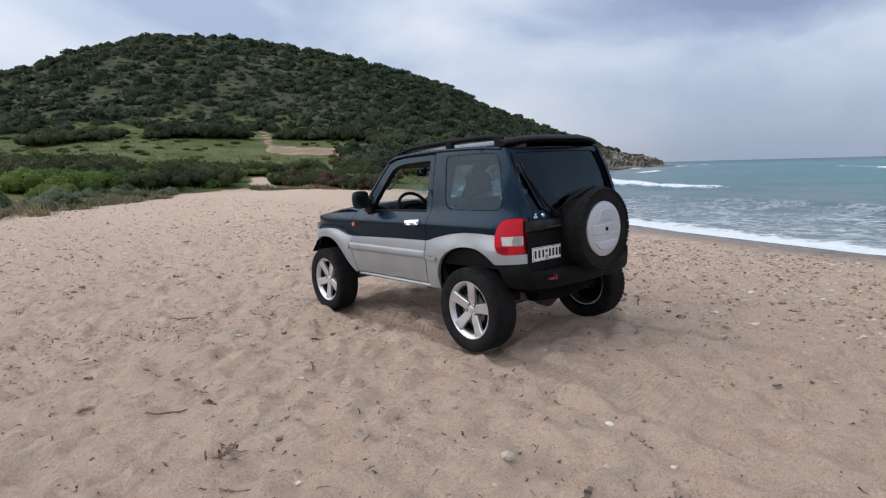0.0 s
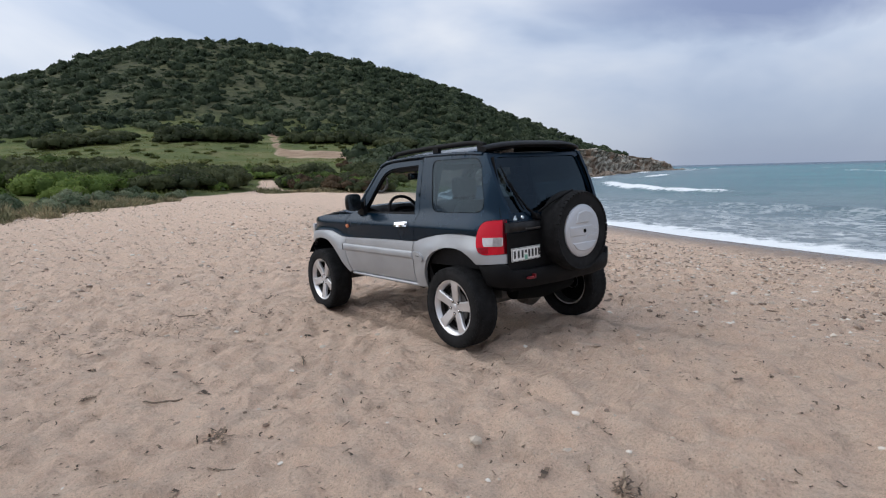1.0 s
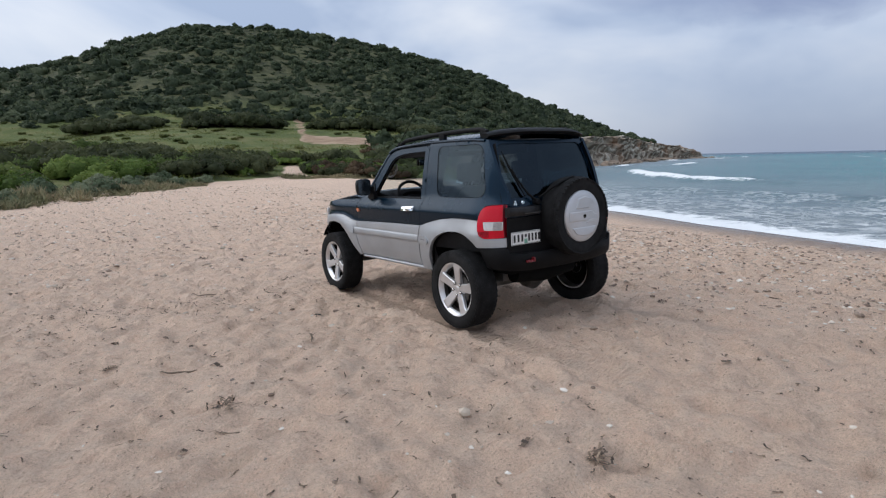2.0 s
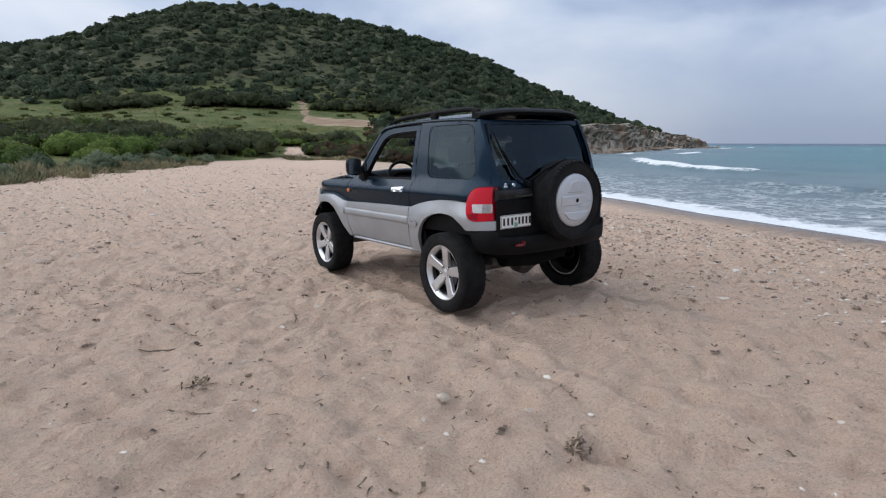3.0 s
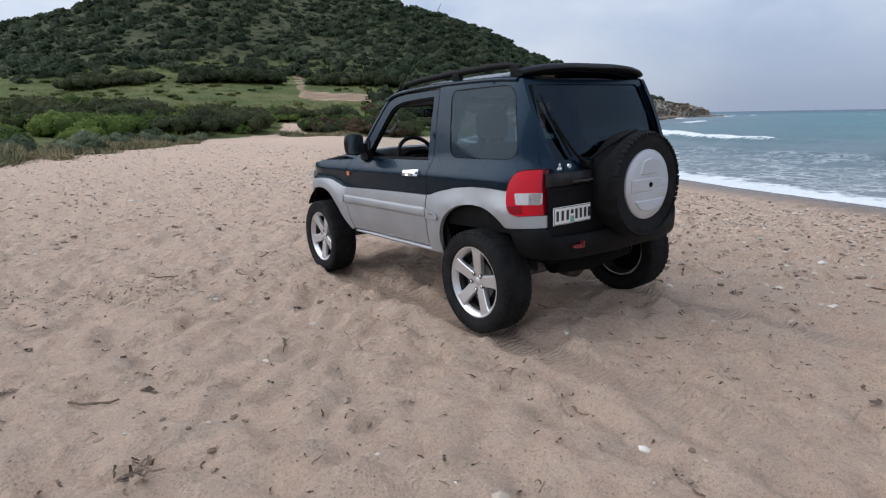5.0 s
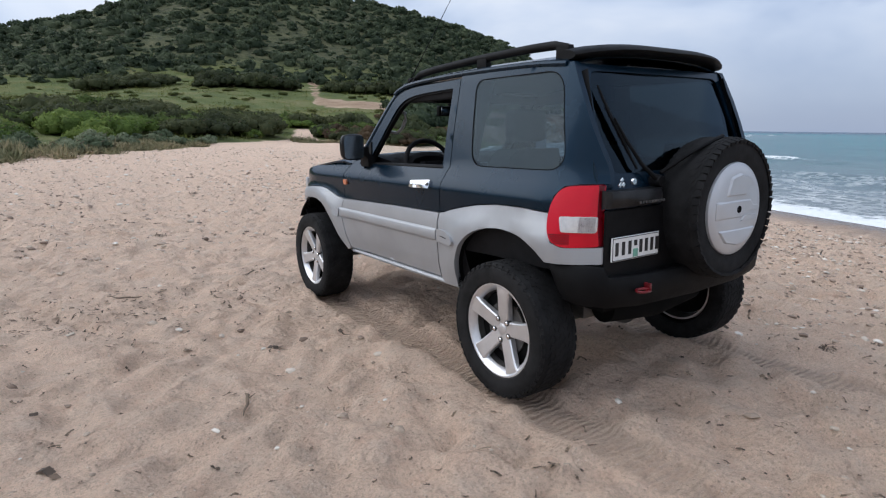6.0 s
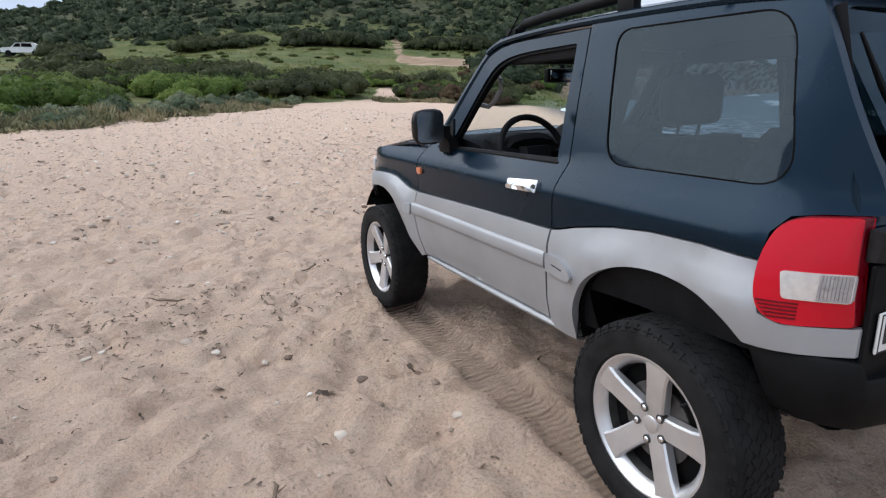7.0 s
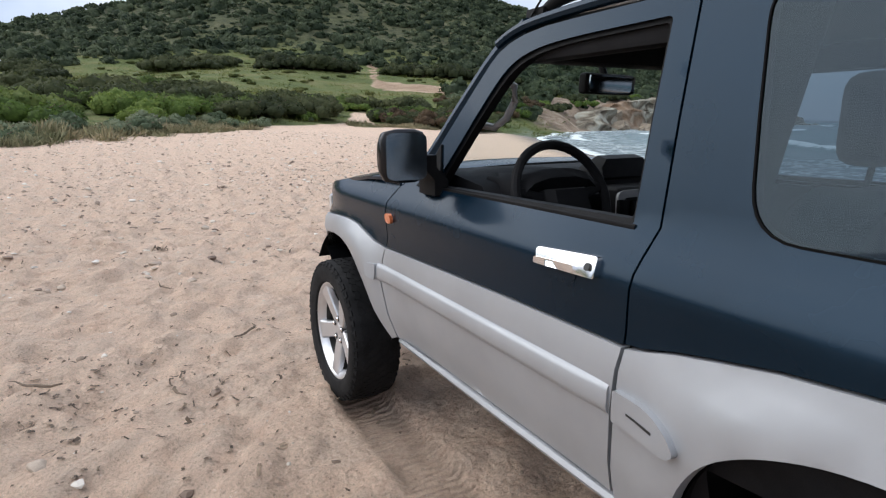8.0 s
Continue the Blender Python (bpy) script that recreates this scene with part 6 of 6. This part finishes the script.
cf = Nodes("tilted_rock_beds")
beds = cf.tree.nodes.new("ShaderNodeTexWave")
beds.bands_direction = "Z"
beds.inputs["Scale"].default_value, beds.inputs["Distortion"].default_value, beds.inputs["Detail"].default_value, beds.inputs["Detail Scale"].default_value = 0.16, 9.0, 6.0, 1.6
leaning = cf.tree.nodes.new("ShaderNodeMapping")
leaning.inputs["Rotation"].default_value = (radians(10), radians(24), 0)
cf.put(leaning.inputs["Vector"], cf.place)
cf.put(beds.inputs["Vector"], leaning.outputs[0])
cf_tone = cf.math("ADD", cf.math("MULTIPLY", beds.outputs["Fac"], 0.5), cf.math("MULTIPLY", cf.noise(0.30, 8, 0.7, distortion=0.8), 0.62))
cf_colour = cf.ramp(cf_tone, (0.26, (0.085, 0.066, 0.052)), (0.40, (0.22, 0.175, 0.130)), (0.58, (0.33, 0.28, 0.215)), (0.80, (0.45, 0.41, 0.34)))
cf_colour = cf.mix(cf.ramp(cf.noise(0.09, 5, 0.6), (0.50, 0.0), (0.64, 0.75)), cf_colour, (0.27, 0.150, 0.085))
cf.set(Base_Color=cf_colour, Roughness=0.95, Specular_IOR_Level=0.2).bump(cf.math("ADD", cf_tone, cf.noise(1.6, 8, 0.72)), 0.9, 0.6)


def sea_cliff(first_x, last_x, columns, rows):
    """The broken face of the cape: ledges of tilted rock standing over the water."""
    xs, ys = [p[0] for p in SHORE[:-1]], [p[1] for p in SHORE[:-1]]
    bm = bmesh.new()
    grid = []
    for i in range(columns + 1):
        x = first_x + (last_x - first_x) * i / columns
        y = interp(x, xs, ys)
        ahead = Vector((x + 2, interp(x + 2, xs, ys), 0)) - Vector((x - 2, interp(x - 2, xs, ys), 0))
        inland = Vector((-ahead.y, ahead.x, 0)).normalized()
        rise = min(1.0, i / 14)
        tall = interp(x, *CLIFF) * rise * (1 + 0.10 * noise.noise(Vector((x * 0.11, 3.0, 0))))
        column = []
        for j in range(rows + 1):
            f = j / rows
            h, back = (tall * 1.25 * f, 2.6 * f) if f < 0.8 else (tall - (f - 0.8) * 3.0, 2.1 + (f - 0.8) * 22)
            p = Vector((x, y, SEA_LEVEL - 0.4 + h)) + inland * (back - 1.2)
            bed = 0.42 * p.z + 0.055 * x + 1.6 * noise.noise(Vector((x * 0.035, p.z * 0.08, 5.0)))
            ledge = (bed - math.floor(bed) - 0.5) * 1.5
            q = Vector((x * 0.12, p.z * 0.25, 1.0))
            jut = ledge + 2.2 * noise.noise(q) + 1.1 * noise.noise(q * 2.7) + 0.5 * noise.noise(q * 6.1)
            p -= inland * jut * rise * min(1.0, 0.3 + f) * (1.0 if f < 0.85 else 0.2)
            p.z += 0.35 * noise.noise(q * 4.0 + Vector((9, 0, 0))) * (f < 0.85)
            column.append(bm.verts.new(p))
        grid.append(column)
    for a, b in zip(grid, grid[1:]):
        for j in range(rows):
            bm.faces.new((a[j], b[j], b[j + 1], a[j + 1]))
    return finish(bm, "cliff", cf.mat, 28)


tagged(new("cliff", sea_cliff(38.0, 231.0, 260, 18)), "tan and grey tilted rock ledges of the cape above the sea", "cliff", kind="structure")

random.seed(23)
for k in range(80):
    i = random.choice(range(9, 13))
    (ax, ay), (bx, by) = SHORE[i], SHORE[i + 1]
    t, out_by = random.random(), random.uniform(-5.0, -0.5)
    ln = math.hypot(bx - ax, by - ay)
    x, y = ax + (bx - ax) * t - (by - ay) / ln * out_by, ay + (by - ay) * t + (bx - ax) / ln * out_by
    s = random.uniform(0.3, 1.1)
    ob = new("rock", random.choice(ROCKS))
    ob.matrix_world = Matrix.LocRotScale((x, y, SEA_LEVEL + s * 0.05), Euler((random.uniform(-0.4, 0.4), random.uniform(-0.4, 0.4), random.uniform(0, 6.28))), (s * random.uniform(0.9, 1.7), s, s * random.uniform(0.6, 1.1)))
    tagged(ob, "weathered tan boulder at the water's edge", "rock", "rocks along the cape")


# ---- a white car parked far off on the meadow ----
def far_car(x, y, turn):
    car = thing("parked_car", "small white car parked on the distant meadow", "car", pose(x, y, ground_at(x, y), 0, 0, turn) @ Matrix.Scale(1.2, 4))
    side = [(-2.0, 0.35), (2.0, 0.35), (2.05, 0.75), (1.85, 0.88), (1.0, 0.95), (0.45, 1.42), (-1.2, 1.46), (-1.8, 1.0), (-2.05, 0.9)]
    part("body", loft([[(s * w, yy * c, z) for yy, z in side] for s, w, c in ((-1, 0.84, 0.98), (-1, 0.86, 1.0), (1, 0.86, 1.0), (1, 0.84, 0.98))]), WHITECAR, car)
    for s in (-1, 1):
        for y0, y1, y2, y3 in ((0.02, 0.78, 0.38, 0.02), (-1.15, -0.06, -0.06, -1.05)):
            part("window", loft([[(s * xx, yy, z) for yy, z in ((y0, 0.98), (y1, 0.98), (y2, 1.36), (y3, 1.36))] for xx in (0.84, 0.872)]), GAP, car)
        for yy in (-1.3, 1.3):
            part("wheel", lathe([(0.02, -0.1), (0.3, -0.1), (0.3, 0.1), (0.02, 0.1)], 20), RUBBER, car, m=pose(s * 0.78, yy, 0.3))
    return car


far_car(-15.5, 103.0, 84)


# ---- things lying on the sand ----
def surface(x, y):
    """Height of the trodden sand at a place."""
    i, j = min(max(int(np.searchsorted(gxs, x)) - 1, 0), len(gxs) - 2), min(max(int(np.searchsorted(gys, y)) - 1, 0), len(gys) - 2)
    u, v = (x - gxs[i]) / (gxs[i + 1] - gxs[i]), (y - gys[j]) / (gys[j + 1] - gys[j])
    return float((gz[j, i] * (1 - u) + gz[j, i + 1] * u) * (1 - v) + (gz[j + 1, i] * (1 - u) + gz[j + 1, i + 1] * u) * v)


peb = Nodes("mixed_pebbles")
peb.set(Base_Color=peb.ramp(peb.island(), (0.0, (0.13, 0.085, 0.06)), (0.3, (0.27, 0.20, 0.15)), (0.6, (0.43, 0.35, 0.27)), (0.85, (0.60, 0.53, 0.45)), (1.0, (0.74, 0.69, 0.62))), Roughness=0.8).bump(peb.noise(90, 4), 0.3, 0.003)
weed = Nodes("dry_seaweed")
weed.set(Base_Color=weed.ramp(weed.island(), (0.1, (0.06, 0.042, 0.03)), (0.6, (0.145, 0.10, 0.068)), (1.0, (0.28, 0.205, 0.14))), Roughness=0.9)
PEBBLE, WEED = peb.mat, weed.mat
STONE = plain("pale_stone", (0.40, 0.32, 0.25), 0.85, 0, 0.35, 30, relief=0.5, relief_scale=60)
GREYSTONE = plain("grey_stone", (0.22, 0.18, 0.15), 0.85, 0, 0.35, 30, relief=0.5, relief_scale=60)
SHELL = plain("white_shell", (0.48, 0.42, 0.36), 0.7, 0, 0.2, 40, relief=0.4, relief_scale=90)

rng = np.random.RandomState(31)


def scatter(n, seaward):
    """Places on the open sand, thicker towards the sea where wanted, clear of the wheels."""
    res = []
    while len(res) < n:
        x, y = rng.uniform(-9, 8), rng.uniform(-5, 13)
        if seaward and rng.rand() > 0.18 + 0.82 * min(1, max(0, (x + 0.5) / 4.5)):
            continue
        if abs(abs(x) - 0.7) < 0.2 and -3 < y < 2.7 or abs(x) < 0.9 and -0.6 < y < 2.9 and rng.rand() < 0.7:
            continue
        res.append((x, y))
    return res


def pebble_field(name, places, low, high, label):
    bm0 = bmesh.new()
    bmesh.ops.create_icosphere(bm0, subdivisions=1, radius=1)
    base_v = np.array([v.co for v in bm0.verts])
    base_f = np.array([[v.index for v in f.verts] for f in bm0.faces])
    bm0.free()
    vs, fs = [], []
    for k, (x, y) in enumerate(places):
        s = low + (high - low) * rng.rand() ** 3
        a = rng.uniform(0, math.tau)
        q = base_v * (1 + 0.28 * rng.normal(size=(len(base_v), 1)).clip(-1, 1)) * (s * rng.uniform(0.7, 1.5), s, s * rng.uniform(0.35, 0.7))
        q = np.stack([q[:, 0] * math.cos(a) - q[:, 1] * math.sin(a), q[:, 0] * math.sin(a) + q[:, 1] * math.cos(a), q[:, 2]], -1)
        vs.append(q + (x, y, surface(x, y) + s * 0.12))
        fs.append(base_f + k * len(base_v))
    me = bpy.data.meshes.new(name)
    me.from_pydata(np.concatenate(vs).tolist(), [], np.concatenate(fs).tolist())
    me.materials.append(PEBBLE)
    return tagged(new(name, me), label, "pebbles", kind="stuff")


pebble_field("pebbles", scatter(5200, True), 0.006, 0.032, "small grey and white pebbles thick towards the water")
nearby = [(1.2 + 6.4 * rng.rand() ** 0.8, rng.uniform(-4, 11)) for _ in range(8600)]
pebble_field("shingle", nearby, 0.007, 0.034, "loose shingle scattered along the top of the shore")
pebble_field("shell_grit", scatter(5200, False), 0.004, 0.013, "tiny shell fragments and grit on the sand")


pebble_field("far_grit", [(rng.uniform(-16, 8), 5 + 24 * rng.rand() ** 1.3) for _ in range(6400)], 0.011, 0.045, "dark and pale bits strewn over the open sand")


def strips(places, long, wide):
    """Curled scraps of dry leaf lying on the sand: quads in threes."""
    out_q = []
    for x, y in places:
        a, length, w = rng.uniform(0, math.tau), long * rng.uniform(0.4, 1.5), wide * rng.uniform(0.6, 1.4)
        z, bend = surface(x, y) + 0.004, rng.normal(0, 0.5)
        p, h = np.array([x, y, z]), 0.0
        for k in range(3):
            d = np.array([math.cos(a), math.sin(a), rng.normal(0.05, 0.25)]) * length / 3
            s = np.array([-math.sin(a), math.cos(a), rng.normal(0, 0.3)]) * w / 2
            q = p + d
            q[2] = max(q[2], surface(q[0], q[1]) + 0.003)
            out_q.append([p - s, p + s, q + s, q - s])
            p, a = q, a + bend
    return np.array(out_q)


drift = [(-2.3 + rng.normal(0, 0.85), 2.75 + rng.normal(0, 0.38)) for _ in range(380)] + [(-4.6 + rng.normal(0, 1.2), 3.3 + rng.normal(0, 0.45)) for _ in range(320)] + [(-1.6 + rng.normal(0, 1.5), -0.9 + rng.normal(0, 0.8)) for _ in range(160)]
far_litter = [(rng.uniform(-16, 8), 7 + 23 * rng.rand() ** 1.2) for _ in range(5600)]
field = far_litter + scatter(3600, False) + scatter(3400, True) + drift
field = np.concatenate([strips(field, 0.036, 0.010), strips(scatter(850, True) + far_litter[::5], 0.085, 0.024)])
tagged(new("dry_seaweed", quads_mesh("dry_seaweed", field, [WEED])), "scraps of dark dry seaweed strewn over the sand", "seaweed", kind="stuff")


def pebble_mesh(name, seed, mat):
    bm = bmesh.new()
    bmesh.ops.create_icosphere(bm, subdivisions=2, radius=1)
    for v in bm.verts:
        v.co *= 1 + 0.35 * noise.noise(v.co * 1.2 + Vector((seed * 5.3, 0, 0))) + 0.12 * noise.noise(v.co * 3.1)
        v.co.z *= 0.5
    return finish(bm, name, mat, 40)


STONES = [(pebble_mesh("stone", k, m), text) for k, (m, text) in enumerate(((STONE, "flat pale stone half sunk in sand"), (GREYSTONE, "rounded grey stone half sunk in sand"), (SHELL, "bleached white shell lying on the sand"), (STONE, "pale rough stone half sunk in sand")))]
for x, y in scatter(70, True) + scatter(45, False):
    me, text = STONES[rng.randint(0, 4)]
    s = 0.009 + 0.027 * rng.rand() ** 2.5
    ob = new("stone", me)
    ob.matrix_world = Matrix.LocRotScale((x, y, surface(x, y) + 0.10 * s), Euler((rng.normal(0, 0.2), rng.normal(0, 0.2), rng.uniform(0, 6.28))), (s * rng.uniform(0.8, 1.5), s, s))
    tagged(ob, text, "stone", "loose stones on the beach")


def stick_mesh(seed, length):
    r = np.random.RandomState(seed)
    pts, a, p = [], 0.0, Vector((-length / 2, 0, 0.006))
    for k in range(8):
        pts.append(p.copy())
        a += r.normal(0, 0.28)
        p = p + Vector((math.cos(a), math.sin(a), r.normal(0, 0.12))) * length / 7
    bm = tube(pts, [0.35 * 0.016, 0.009, 0.010, 0.009, 0.008, 0.007, 0.005, 0.003], 6)
    tube([pts[3], pts[3] + Vector((0.02, 0.05, 0.02)) * length * 3], [0.005, 0.002], 5, bm)
    return finish(bm, "twig", TWIG)


STICKS = [stick_mesh(k, length) for k, length in enumerate((0.16, 0.24, 0.34, 0.12))]
for k, (x, y) in enumerate(scatter(52, False) + [(-1.55, 2.72), (-2.1, 2.95), (-0.9, 3.3)]):
    ob = new("twig", STICKS[2] if k >= 52 else STICKS[k % 4])
    ob.matrix_world = Matrix.LocRotScale((x, y, surface(x, y) + 0.004), Euler((0, 0, rng.uniform(0, 6.28))), (1, 0.8, 0.7))
    tagged(ob, "dry dark twig lying on the sand", "twig", "twigs on the beach")

CLUMPS = []
for k in range(4):
    bm = bmesh.new()
    for _ in range(46):
        a, q = rng.uniform(0, math.tau), 0.05 * math.sqrt(rng.rand())
        p = Vector((q * math.cos(a) * 1.6, q * math.sin(a), 0.004 + 0.03 * rng.rand() * (1 - q / 0.06)))
        d = Vector((rng.normal(), rng.normal(), rng.normal() * 0.35)).normalized() * rng.uniform(0.02, 0.045)
        s = d.cross(Vector((0, 0, 1))).normalized() * 0.005
        bm.faces.new([bm.verts.new(v) for v in (p - s, p + s, p + d + s, p + d - s)])
    CLUMPS.append(finish(bm, "seaweed_clump", WEED))
for k, (x, y) in enumerate(scatter(60, False)):
    ob = new("seaweed_clump", CLUMPS[k % 4])
    s = rng.uniform(0.5, 1.25)
    ob.matrix_world = Matrix.LocRotScale((x, y, surface(x, y) + 0.002), Euler((0, 0, rng.uniform(0, 6.28))), (s, s, s))
    tagged(ob, "matted brown clump of dry seaweed", "seaweed", "seaweed clumps on the beach")
